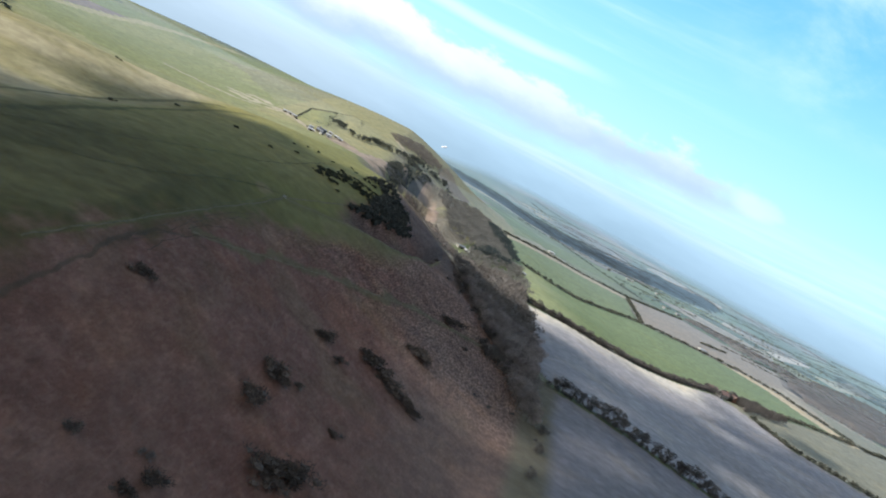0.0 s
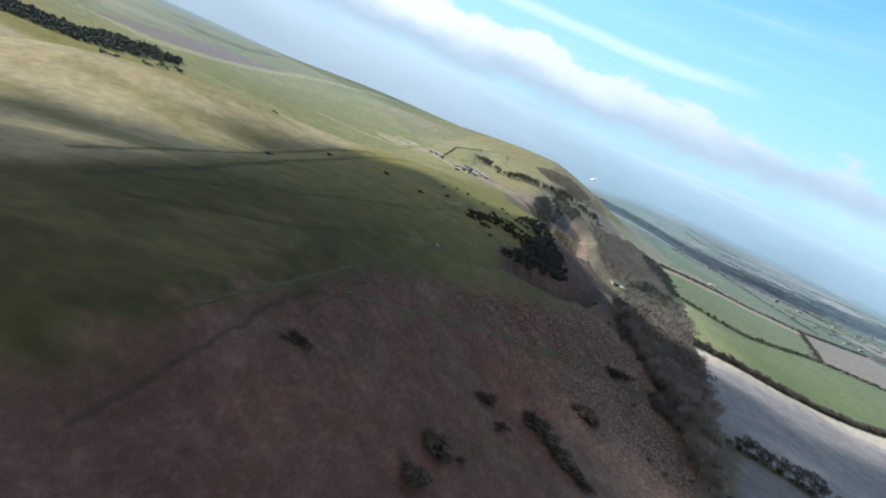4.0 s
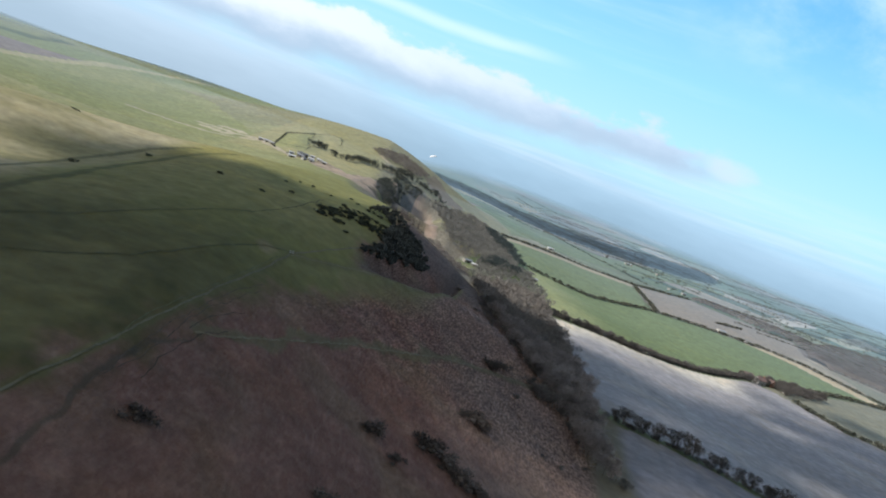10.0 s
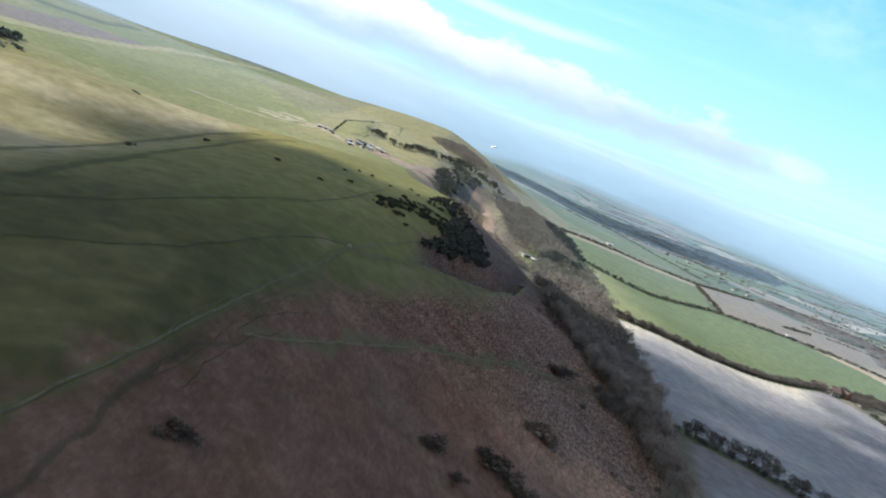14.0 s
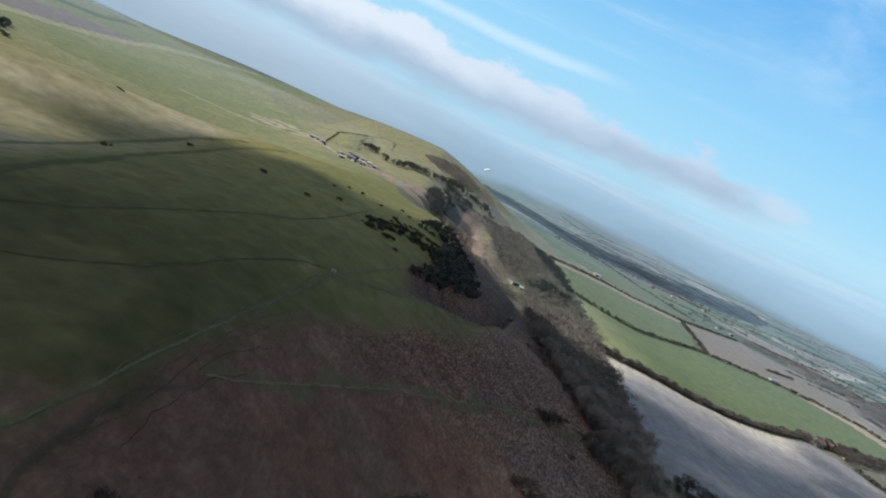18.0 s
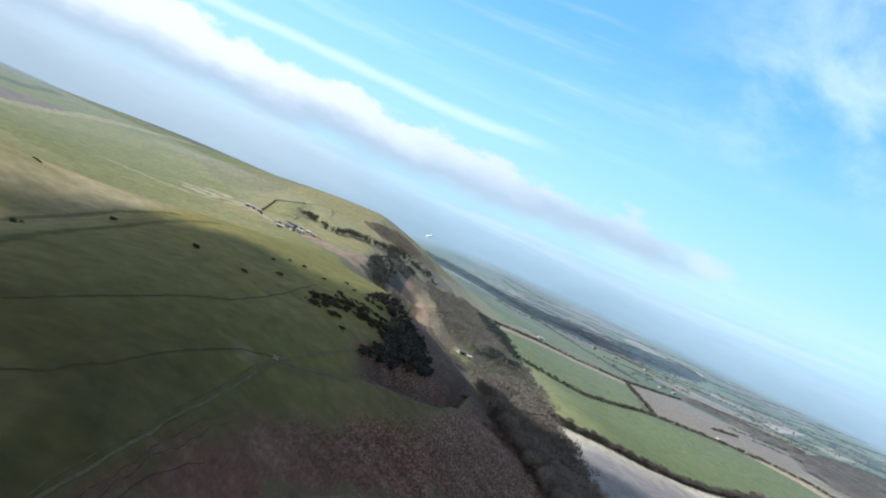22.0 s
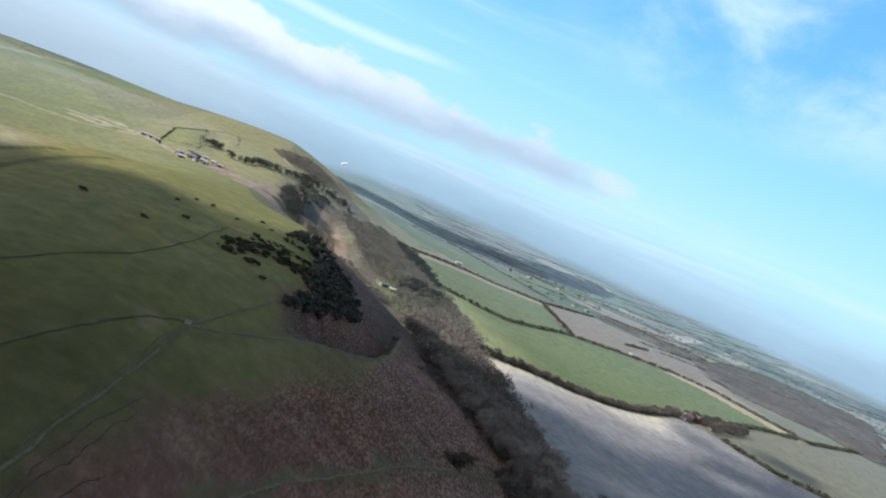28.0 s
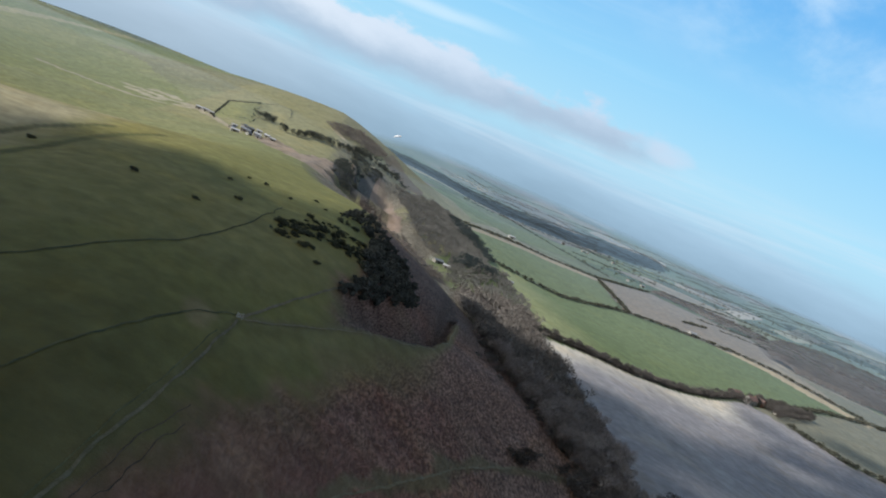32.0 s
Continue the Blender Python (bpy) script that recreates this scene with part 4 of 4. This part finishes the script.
foot_spots = scatter(FOOT_WOOD, 5.4, .95)
for x, y in foot_spots[foot_spots[:, 1] < 505]:
    plant("bare_tree", x, y, .75 + .5 * rng.random(), "wood along the foot of the scarp")

for x, y in np.concatenate([along_line([(30, 508), (44, 490), (54, 468), (64, 444), (74, 422), (80, 396), (84, 372)], 3.4, 4.0), scatter([(30, 500), (50, 480), (62, 440), (70, 404), (60, 400), (48, 440), (34, 470)], 11, .5)]):
    plant("thorn_bush", x, y, .5 + .9 * rng.random() ** 2, "scrub at the edge of the wood", 1.15, "leafless scrub at the upper edge of the wood")

# ---- hedgerows between the fields ----
HEDGE_TIP = [(112, 690), (126, 694), (155, 701), (211, 718), (267, 754), (330, 796), (395, 850)]
HEDGE_MID = [(112, 432), (153, 425), (206, 407), (330, 386), (520, 350), (760, 300)]
HEDGE_GREEN = [(140, 1050), (242, 1051), (364, 1143), (525, 1203), (573, 1202)]
HEDGE_TOP = [(129, 1296), (265, 1446), (435, 1496), (640, 1706)]
HEDGE_EAST = [(412, 846), (470, 890), (600, 990), (714, 1050)]
HEDGE_LANE = [(430, 812), (452, 745), (560, 704), (900, 565)]
HEDGE_STRIP = [(580, 1216), (652, 1200), (700, 1118), (736, 1056), (1124, 1308)]
for line, gap, size, kind in ((HEDGE_TIP, 2.7, 1.5, "thorn_bush"), (HEDGE_MID, 7.0, .8, "hedge_tree")):
    for x, y in along_line(line, gap, .8):
        plant(kind, x, y, size * (.75 + .5 * rng.random()), "hedgerow between the fields", 1.15)
for x, y in along_line(HEDGE_MID, 4.2, .8):
    plant("thorn_bush", x, y, .65 + .4 * rng.random(), "hedgerow between the fields", 1.25)
for x, y in along_line(HEDGE_TIP[:4], 11.0, 2.5):
    plant("hedge_tree", x, y, .55 + .3 * rng.random(), "hedgerow between the fields")
for x, y in scatter([(385, 838), (420, 868), (500, 905), (520, 895), (470, 850), (430, 830), (424, 790), (410, 800)], 6.5, .9):
    if np.hypot(x - 410, y - 842) > 11 and not (y < 850 and 398 < x < 428):
        plant("hedge_tree", x, y, .6 + .45 * rng.random(), "trees round the farmhouse")


# ---- far woods and hedges, each one mass ----
def light_crown(seed, tone):
    r = np.random.default_rng(seed)
    c, rad = crown_lobes(r, 6, 7.5, 2.2, 8.2)
    return joined([sprays(c, rad, 260, 2.0, .1, r, .5, .95, .25), tube([(0, 0, -.5), (0, 0, 4.5)], [.25, .1], 4)])


CROWNS = [light_crown(k, "twigs") for k in range(5)]


def small_crown(seed):
    r = np.random.default_rng(seed)
    c, rad = crown_lobes(r, 4, 7.5, 1.0, 7.0)
    return sprays(c, rad, 44, 3.4, .3, r, .4, .9, .2)


SMALL = [small_crown(k) for k in range(5)]


def mass(name, label, spots, size, mat, wide=1.0, cat="wood", crowns=CROWNS):
    """Many far trees as one mesh."""
    spots = np.asarray(spots)
    z = height(spots[:, 0], spots[:, 1])
    pieces = []
    for (x, y), h in zip(spots, z):
        v, f = crowns[int(rng.integers(5))]
        a, s = rng.random() * 6.28, size * (.7 + .6 * rng.random())
        c, q = math.cos(a), math.sin(a)
        w = np.stack([(v[:, 0] * c - v[:, 1] * q) * s * wide + x, (v[:, 0] * q + v[:, 1] * c) * s * wide + y, v[:, 2] * s + h], 1)
        pieces.append((w, f))
    ob = new(name, mesh_of(name, *joined(pieces), MAT[mat], False))
    return tagged(ob, label, cat, kind="stuff")


mass("foot_wood", "leafless wood along the foot of the scarp, grey and russet", foot_spots[foot_spots[:, 1] >= 505], .95, "brow_twigs")
mass("scrub_wood", "grey leafless scrub wood on the next hillside",
     np.concatenate([scatter([(-18, 1072), (12, 1090), (71, 1255), (117, 1262), (124, 1092), (122, 960), (76, 868), (36, 858), (16, 905), (4, 1045)], 6.6, .92),
                     scatter([(46, 735), (96, 740), (128, 748), (135, 930), (90, 930), (60, 850)], 6.8, .85)]), .62, "far_twigs")
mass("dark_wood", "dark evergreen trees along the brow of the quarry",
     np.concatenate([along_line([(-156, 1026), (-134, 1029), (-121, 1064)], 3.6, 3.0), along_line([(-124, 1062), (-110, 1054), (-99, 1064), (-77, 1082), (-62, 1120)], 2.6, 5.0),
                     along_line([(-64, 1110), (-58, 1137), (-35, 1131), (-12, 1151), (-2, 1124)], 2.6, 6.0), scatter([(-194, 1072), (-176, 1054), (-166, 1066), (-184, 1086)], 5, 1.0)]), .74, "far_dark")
mass("brow_wood", "leafless dark brown wood on the brow of the next hill", scatter([(-122, 1210), (-102, 1252), (-73, 1324), (-34, 1320), (-22, 1308), (-44, 1181), (-71, 1184), (-102, 1157)], 5.6, .95), .5, "brow_twigs")
# dark growth added to give the quarry its shade
mass("ivy_thicket", "dark growth added to stand for shade in the quarry", np.concatenate([scatter([(-70, 1100), (-40, 1080), (-24, 1086), (-26, 1060), (-46, 1060), (-66, 1010)], 4.0, .9), scatter([(-84, 950), (-74, 1004), (-52, 1010), (-44, 930), (-72, 905)], 4.2, .8)]), .42, "far_dark", 1.3, "thicket")
mass("quarry_scrub", "brown scrub on the shaded scarp below the quarry", scatter(SHADED_SCARP, 7.5, .6), .34, "brow_twigs", 1.3, "scrub")
mass("conifers", "dark conifers beside the green field", np.concatenate([scatter([(104, 1215), (126, 1190), (132, 1093), (141, 1030), (128, 1012), (112, 1100), (92, 1110), (90, 1200)], 6, .9), scatter([(58, 838), (80, 884), (112, 872), (110, 848), (84, 846), (62, 832)], 6, .85)]), .85, "conifer")


def canopy(name, label, poly, step, tall, mat):
    """A far wood as one lumpy roof of crowns."""
    q = np.array(poly, float)
    xs, ys = np.arange(q[:, 0].min(), q[:, 0].max() + step, step), np.arange(q[:, 1].min(), q[:, 1].max() + step, step)
    X, Y = np.meshgrid(xs, ys)
    X, Y = X + (value_noise(X, Y, step * .9, 501) - .5) * step * .6, Y + (value_noise(X, Y, step * .9, 502) - .5) * step * .6
    wx, wy = X + (fbm(X, Y, 90, 503) - .5) * 70, Y + (fbm(X, Y, 90, 504) - .5) * 70
    on = inside(wx, wy, poly)
    soft = np.pad(on.astype(float), 1)
    soft = sum(soft[1 + a:soft.shape[0] - 1 + a, 1 + b:soft.shape[1] - 1 + b] for a in (-1, 0, 1) for b in (-1, 0, 1)) / 9
    Z = height(X, Y) + soft * tall * (.6 + .45 * value_noise(X, Y, step * 1.9, 505) + .3 * value_noise(X, Y, 60, 506)) - (soft == 0)
    i = np.arange(X.size).reshape(X.shape)
    quad = np.stack([i[:-1, :-1], i[:-1, 1:], i[1:, 1:], i[1:, :-1]], -1).reshape(-1, 4)
    quad = quad[on.ravel()[quad].any(1)]
    used, back = np.unique(quad, return_inverse=True)
    v = np.stack([X.ravel(), Y.ravel(), Z.ravel()], 1)[used]
    ob = new(name, mesh_of(name, v, back.reshape(-1, 4), MAT[mat]))
    return tagged(ob, label, "wood", kind="stuff")


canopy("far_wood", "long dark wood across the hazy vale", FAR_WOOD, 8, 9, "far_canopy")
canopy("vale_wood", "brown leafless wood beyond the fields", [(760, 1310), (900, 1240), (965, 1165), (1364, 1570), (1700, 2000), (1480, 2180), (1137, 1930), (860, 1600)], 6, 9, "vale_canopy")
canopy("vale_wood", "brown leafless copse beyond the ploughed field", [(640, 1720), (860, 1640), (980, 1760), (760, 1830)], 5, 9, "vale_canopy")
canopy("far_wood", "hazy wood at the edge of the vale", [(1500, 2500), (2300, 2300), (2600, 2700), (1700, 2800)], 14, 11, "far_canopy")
mass("down_wood", "dark plantation on the far side of the yellow hill", scatter([(-720, 640), (-591, 716), (-595, 774), (-572, 821), (-531, 830), (-515, 800), (-521, 700), (-532, 655), (-640, 560)], 6, .95), .5, "plantation", 1.5, "wood", SMALL)
mass("down_scrub", "scattered scrub below the plantation", np.concatenate([np.array([(x, y)]) + rng.normal(size=(4, 2)) * [4, 6] for x, y in ((-500, 655), (-493, 663), (-493, 708), (-499, 743), (-492, 755), (-487, 761))]), .33, "plantation", 1.6, "scrub", SMALL)
far_lines = [HEDGE_TOP, HEDGE_STRIP, HEDGE_GREEN, HEDGE_EAST, HEDGE_LANE, [(380, 1160), (425, 1440)], [(736, 1056), (1124, 1308)], [(560, 1350), (640, 1420)]]
for k in range(80):
    x0, y0 = 150 + 1900 * rng.random(), 1450 + 2000 * rng.random()
    a, l = .42 + (math.pi / 2 if rng.random() < .35 else 0) + rng.normal() * .1, 160 + 420 * rng.random()
    far_lines.append([(x0, y0), (x0 + l * math.cos(a), y0 + l * math.sin(a))])
mass("far_hedges", "far hedgerows across the vale", np.concatenate([along_line(l, 2.8 if l[0][1] < 1450 else 7, 1.2) for l in far_lines]), .45, "vale_hedge", 1.5, "hedge", SMALL)
mass("field_trees", "scattered bare trees in the fields of the vale", np.stack([400 + 1800 * rng.random(220), 1750 + 1100 * rng.random(220)], 1), .8, "vale_hedge", 1.1, "trees", SMALL)
ENCLOSURE_HEDGES = [[(-222, 985), (-229, 1010), (-244, 1145), (-214, 1195)]]
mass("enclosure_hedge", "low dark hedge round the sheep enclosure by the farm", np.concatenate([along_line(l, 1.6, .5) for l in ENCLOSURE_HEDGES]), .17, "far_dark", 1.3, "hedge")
mass("enclosure_hedge", "low grassy bank with scrub between the enclosures", np.concatenate([along_line(l, 2.4, 1.6) for l in ([(-214, 1195), (-189, 1025)], [(-214, 1195), (-192, 1232), (-173, 1221), (-163, 1140)], [(-232, 1030), (-190, 1040)])]), .09, "plantation", 1.8, "hedge")




# ---- buildings ----
def box(x0, x1, y0, y1, z0, z1):
    v = np.array([(x, y, z) for z in (z0, z1) for y in (y0, y1) for x in (x0, x1)], float)
    f = [(0, 2, 3, 1), (4, 5, 7, 6), (0, 1, 5, 4), (1, 3, 7, 5), (3, 2, 6, 7), (2, 0, 4, 6)]
    return v, [tuple(q) for q in f]


def solid(name, pieces, mat):
    vs, fs = [], []
    for v, f in pieces:
        k = len(vs)
        vs += [tuple(p) for p in v]
        fs += [tuple(i + k for i in q) for q in f]
    return mesh_of(name, vs, fs, MAT[mat], False)


def gable_walls(w, d, h, rise):
    v = [(-w, -d, -1), (w, -d, -1), (w, d, -1), (-w, d, -1), (-w, -d, h), (w, -d, h), (w, d, h), (-w, d, h), (-w, 0, h + rise), (w, 0, h + rise)]
    f = [(0, 1, 5, 4), (1, 2, 6, 9, 5), (2, 3, 7, 6), (3, 0, 4, 8, 7), (4, 5, 9, 8), (6, 7, 8, 9)]
    return v, f


def roof_slopes(w, d, h, rise, over=.45, t=.22):
    out = []
    for s in (-1, 1):
        lo = h - over * rise / d
        a = [(-w - over, s * (d + over), lo), (w + over, s * (d + over), lo), (w + over, 0, h + rise), (-w - over, 0, h + rise)]
        v = [(x, y, z + .05) for x, y, z in a] + [(x, y, z + t) for x, y, z in a]
        f = [(0, 1, 2, 3), (4, 5, 6, 7), (0, 1, 5, 4), (1, 2, 6, 5), (2, 3, 7, 6), (3, 0, 4, 7)]
        out.append((v, f))
    return out


def building(name, x, y, w, d, h, turn, wall, roof, label, group, windows=3, chimney=False, cat="house"):
    """A gabled building with roof, door, windows and chimney."""
    ob = new(name)
    rise = d * (.85 if chimney else .45)
    part("wall", solid("wall", [gable_walls(w, d, h, rise)], wall), ob)
    rf = part("roof", solid("roof", roof_slopes(w, d, h, rise), roof), ob)
    if chimney:
        part("chimney", solid("chimney", [box(w * .55, w * .55 + .9, -.45, .45, h + rise * .6, h + rise + 1.3), box(w * .55 - .1, w * .55 + 1.0, -.55, .55, h + rise + 1.3, h + rise + 1.5)], "brickwork"), rf)
    dw = 1.0 if chimney else min(3.2, w * .6)
    part("door", solid("door", [box(-dw / 2, dw / 2, -d - .06, -d - .004, 0, 2.1 if chimney else min(3.2, h * .85))], "dark_boards"), ob)
    for s in (-1, 1):
        for k in range(windows):
            u = -w + 2 * w * (k + .5) / windows
            if s < 0 and abs(u) < dw / 2 + .7:
                continue
            for z in ((.9, 3.4) if h > 4.5 else (1.1,)):
                fr = part("window", solid("window", [box(u - .62, u + .62, s * d - .08, s * d + .08, z, z + 1.35)], "plaster"), ob)
                part("pane", solid("pane", [box(u - .5, u + .5, s * d - .1, s * d + .1, z + .12, z + 1.23)], "dark_glass"), fr)
    ob.matrix_basis = pose(x, y, float(height(x, y)) - .1, 0, 0, turn)
    return tagged(ob, label, cat, group)


g = "farmhouse among trees"
building("farmhouse", 407, 846, 7.5, 4.0, 5.2, 28, "plaster", "clay_tiles", "white farmhouse with a red tiled roof among trees", g, 4, True)
building("cottage", 424, 858, 6.0, 3.4, 4.9, 118, "brickwork", "clay_tiles", "brick cottage with a red tiled roof", g, 3, True)
building("barn", 398, 862, 9.0, 4.6, 4.2, 30, "dark_boards", "clay_tiles", "long dark barn with a red tiled roof", g, 0, False, "barn")
building("shed", 440, 846, 4.0, 2.6, 2.6, 20, "weathered_oak", "slate", "small weathered shed beside the farmhouse", g, 1, False, "shed")
g = "hill farm buildings"
for x, y, w, d, h, a, wall, roof in ((-184, 915, 4, 2.4, 2.4, 20, "plaster", "sheet_roof"), (-176, 936, 6, 2.8, 2.8, -35, "dark_boards", "slate"), (-170, 918, 3, 2, 2.2, 60, "plaster", "slate"),
                                     (-164, 930, 3.6, 2.2, 2.4, 12, "plaster", "sheet_roof"), (-191, 934, 3.6, 2.2, 2.3, 75, "weathered_oak", "slate"), (-156, 944, 3, 2, 2.2, -20, "plaster", "sheet_roof"),
                                     (-178, 958, 5, 2.6, 2.8, 40, "dark_boards", "slate"), (-148, 930, 2.6, 1.8, 2.1, 15, "weathered_oak", "sheet_roof"), (-186, 972, 4, 2.4, 2.5, 80, "plaster", "slate"),
                                     (-168, 962, 3, 2, 2.2, 5, "plaster", "sheet_roof"), (-193, 955, 2.6, 1.8, 2.1, 30, "plaster", "sheet_roof"), (-160, 915, 2.6, 1.8, 2.1, -10, "plaster", "slate")):
    building("farm_building", x, y, w, d, h, a, wall, roof, "pale low farm building with a grey roof on the hill", g, 2, False, "barn")
for x, y, w, d, h, a in ((-249, 1026, 3.6, 2.2, 2.4, 10), (-239, 1018, 4.4, 2.4, 2.5, -10), (-231, 1010, 3, 2, 2.2, 5)):
    building("farm_building", x, y, w, d, h, a, "plaster", "sheet_roof", "white roadside farm building with a pale roof", g, 2, False, "barn")
g = "sheds by the chalk pit"
building("shed", 47, 833, 5, 2.6, 2.6, 30, "weathered_oak", "slate", "pale shed on bare chalk beside the pit", g, 2, False, "shed")
building("shed", 55, 824, 3.4, 2.2, 2.3, -15, "weathered_oak", "sheet_roof", "small pale shed on bare chalk", g, 1, False, "shed")
building("shed", 133, 893, 4.5, 2.6, 2.6, 15, "plaster", "sheet_roof", "white shed at the corner of the green field", g, 1, False, "shed")
building("barn", 512, 1212, 8, 4, 3.6, 25, "plaster", "sheet_roof", "pale barn in the hedge of the brown field", "barns in the vale", 1, False, "barn")
for x, y, a in ((520, 2069, 20), (590, 2096, 35), (606, 2104, 80), (695, 2134, 50), (258, 1517, 15), (612, 1778, 70), (656, 1791, 25)):
    building("far_house", x, y, 4.6 + 4 * rng.random(), 3.4, 3.4, a, "plaster", "sheet_roof" if rng.random() < .6 else "clay_tiles", "white house far out in the vale", "far houses in the vale", 2, False, "house")


# ---- the gate where the paths meet ----
def gate(x, y, turn):
    ob = new("field_gate")
    for k in (-1, 1):
        part("post", solid("post", [box(k * 1.5 - .1, k * 1.5 + .1, -.1, .1, -.4, 1.35), box(k * 1.5 - .12, k * 1.5 + .12, -.12, .12, 1.35, 1.42)], "pale_oak"), ob)
    for z in (.25, .5, .75, 1.0, 1.2):
        part("rail", solid("rail", [box(-1.4, 1.4, -.03, .03, z, z + .09)], "pale_oak"), ob)
    v, f = box(-1.6, 1.6, -.045, -.031, -.05, .05)
    c, s = math.cos(.38), math.sin(.38)
    part("brace", solid("brace", [([(p[0] * c - p[2] * s, p[1], p[0] * s + p[2] * c + .72) for p in v * [.88, 1, 1]], f)], "pale_oak"), ob)
    ob.matrix_basis = pose(x, y, float(ground_height(np.array([x]), np.array([y]))[0]), 0, 0, turn) @ Matrix.Diagonal((.5, 1, 1, 1))
    return tagged(ob, "pale weathered wooden gate where the paths meet", "gate")


gate(-65.0, 339.2, 25)


# ---- a paraglider's wing over the far scarp ----
def wing(x, y, z, turn):
    ob = new("paraglider_wing")
    span, cells = 11.5, 22
    v, f = [], []
    for i in range(cells + 1):
        a = (i / cells - .5) * 2.0
        cx, cz = span / 2 * math.sin(a) / math.sin(1.0), 3.2 * math.cos(a)
        chord = 2.7 * math.sqrt(max(.08, 1 - (2 * i / cells - 1) ** 2 * .85))
        for t, th in ((0, 0), (.12, .16), (.4, .2), (1, 0)):
            v.append((cx, chord * (t - .4), cz + th * chord * .9))
        for t in (.7, .3):
            v.append((cx, chord * (t - .4), cz - .03))
    for i in range(cells):
        for k in range(6):
            p, q = i * 6 + k, i * 6 + (k + 1) % 6
            f.append((p, q, q + 6, p + 6))
    part("canopy", mesh_of("canopy", v, f, MAT["sailcloth"]), ob)
    for s in (-1, 1):
        for u in (.15, .4, .65, .9):
            a = s * u
            top = (span / 2 * math.sin(a) / math.sin(1.0), 0, 3.2 * math.cos(a))
            tv, tf = tube([top, (s * .25, 0, -3.4)], [.006, .006], 3)
            part("line", mesh_of("line", tv, tf, MAT["dark_boards"]), ob)
    ob.matrix_basis = pose(x, y, z, 52, -26, turn) @ Matrix.Diagonal((.78, 1.0, .78, 1))
    return tagged(ob, "small white paraglider wing over the far scarp", "paraglider")


wing(-29.0, 1012.0, 86.5, 12)


# ---- worn paths ----
def ribbon(name, line, width, mat, label, lift=.24, wander=.25, seed=401):
    pts = np.array(line, float)
    seg = np.hypot(*np.diff(pts, axis=0).T)
    s = np.concatenate([[0], np.cumsum(seg)])
    q = np.arange(0, s[-1], .7)
    x, y = np.interp(q, s, pts[:, 0]), np.interp(q, s, pts[:, 1])
    k = np.ones(9) / 9
    x[4:-4], y[4:-4] = np.convolve(x, k, "valid"), np.convolve(y, k, "valid")
    x, y = x + (fbm(q, q * 0, 9, seed) - .5) * wander * 4, y + (fbm(q, q * 0, 9, seed + 1) - .5) * wander * 4
    tx, ty = np.gradient(x), np.gradient(y)
    n = np.hypot(tx, ty)
    w = width * (.6 + .8 * fbm(q, q * 0, 3, 403)) / 2
    rows = []
    for u in (-1, 0, 1):
        px, py = x - ty / n * w * u, y + tx / n * w * u
        rows.append(np.stack([px, py, ground_height(px, py) + lift - .06 * abs(u)], 1))
    v = np.stack(rows, 1).reshape(-1, 3)
    i = np.arange(len(q) - 1)[:, None] * 3
    f = np.concatenate([i + [[0, 1, 4, 3]], i + [[1, 2, 5, 4]]])
    ob = new(name, mesh_of(name, v, f, MAT[mat]))
    return tagged(ob, label, "path", kind="structure")


ribbon("path_1", PATH_FENCE, .6, "worn_turf", "pale worn footpath across the turf")
ribbon("path_2", PATH_TREES, .8, "pale_turf", "pale footpath towards the yew trees")
ribbon("path_3", PATH_LOW, .6, "pale_turf", "worn path through the bracken")
ribbon("path_4", PATH_EDGE, .5, "pale_turf", "thin path along the edge of the spur")
RUTS = [[(-64, 292), (-67, 279), (-70, 250), (-71.4, 230), (-71.6, 216), (-71.2, 204), (-71, 196), (-70, 184)], [(-63, 286), (-67.6, 261), (-69.8, 239), (-69.6, 222), (-69.2, 208), (-69.4, 195)],
        [(-60, 244), (-64, 233), (-66, 220), (-66.4, 205), (-66.2, 198)], [(-62, 262), (-66.4, 246), (-67.8, 231)]]
for k, rut in enumerate(RUTS):
    ribbon("path_%d" % (5 + k), rut, .19, "dark_turf", "dark rut worn along the edge of the bracken", .2, .7, 401 + 10 * k)
for k, track in enumerate(SHEEP_TRACKS):
    ribbon("path_%d" % (9 + k), track, .52, "trodden", "thin dark sheep track trodden into the turf", .22, .5, 461 + 10 * k)
# dark turf strip laid for the shadow line along the footpath
ribbon("path_11", [(-75.5, 205), (-76.6, 226), (-74.6, 250), (-72.6, 277), (-69.6, 302), (-67.4, 326)], .28, "trodden", "dark strip standing for shade beside the worn footpath", .22, .3, 501)
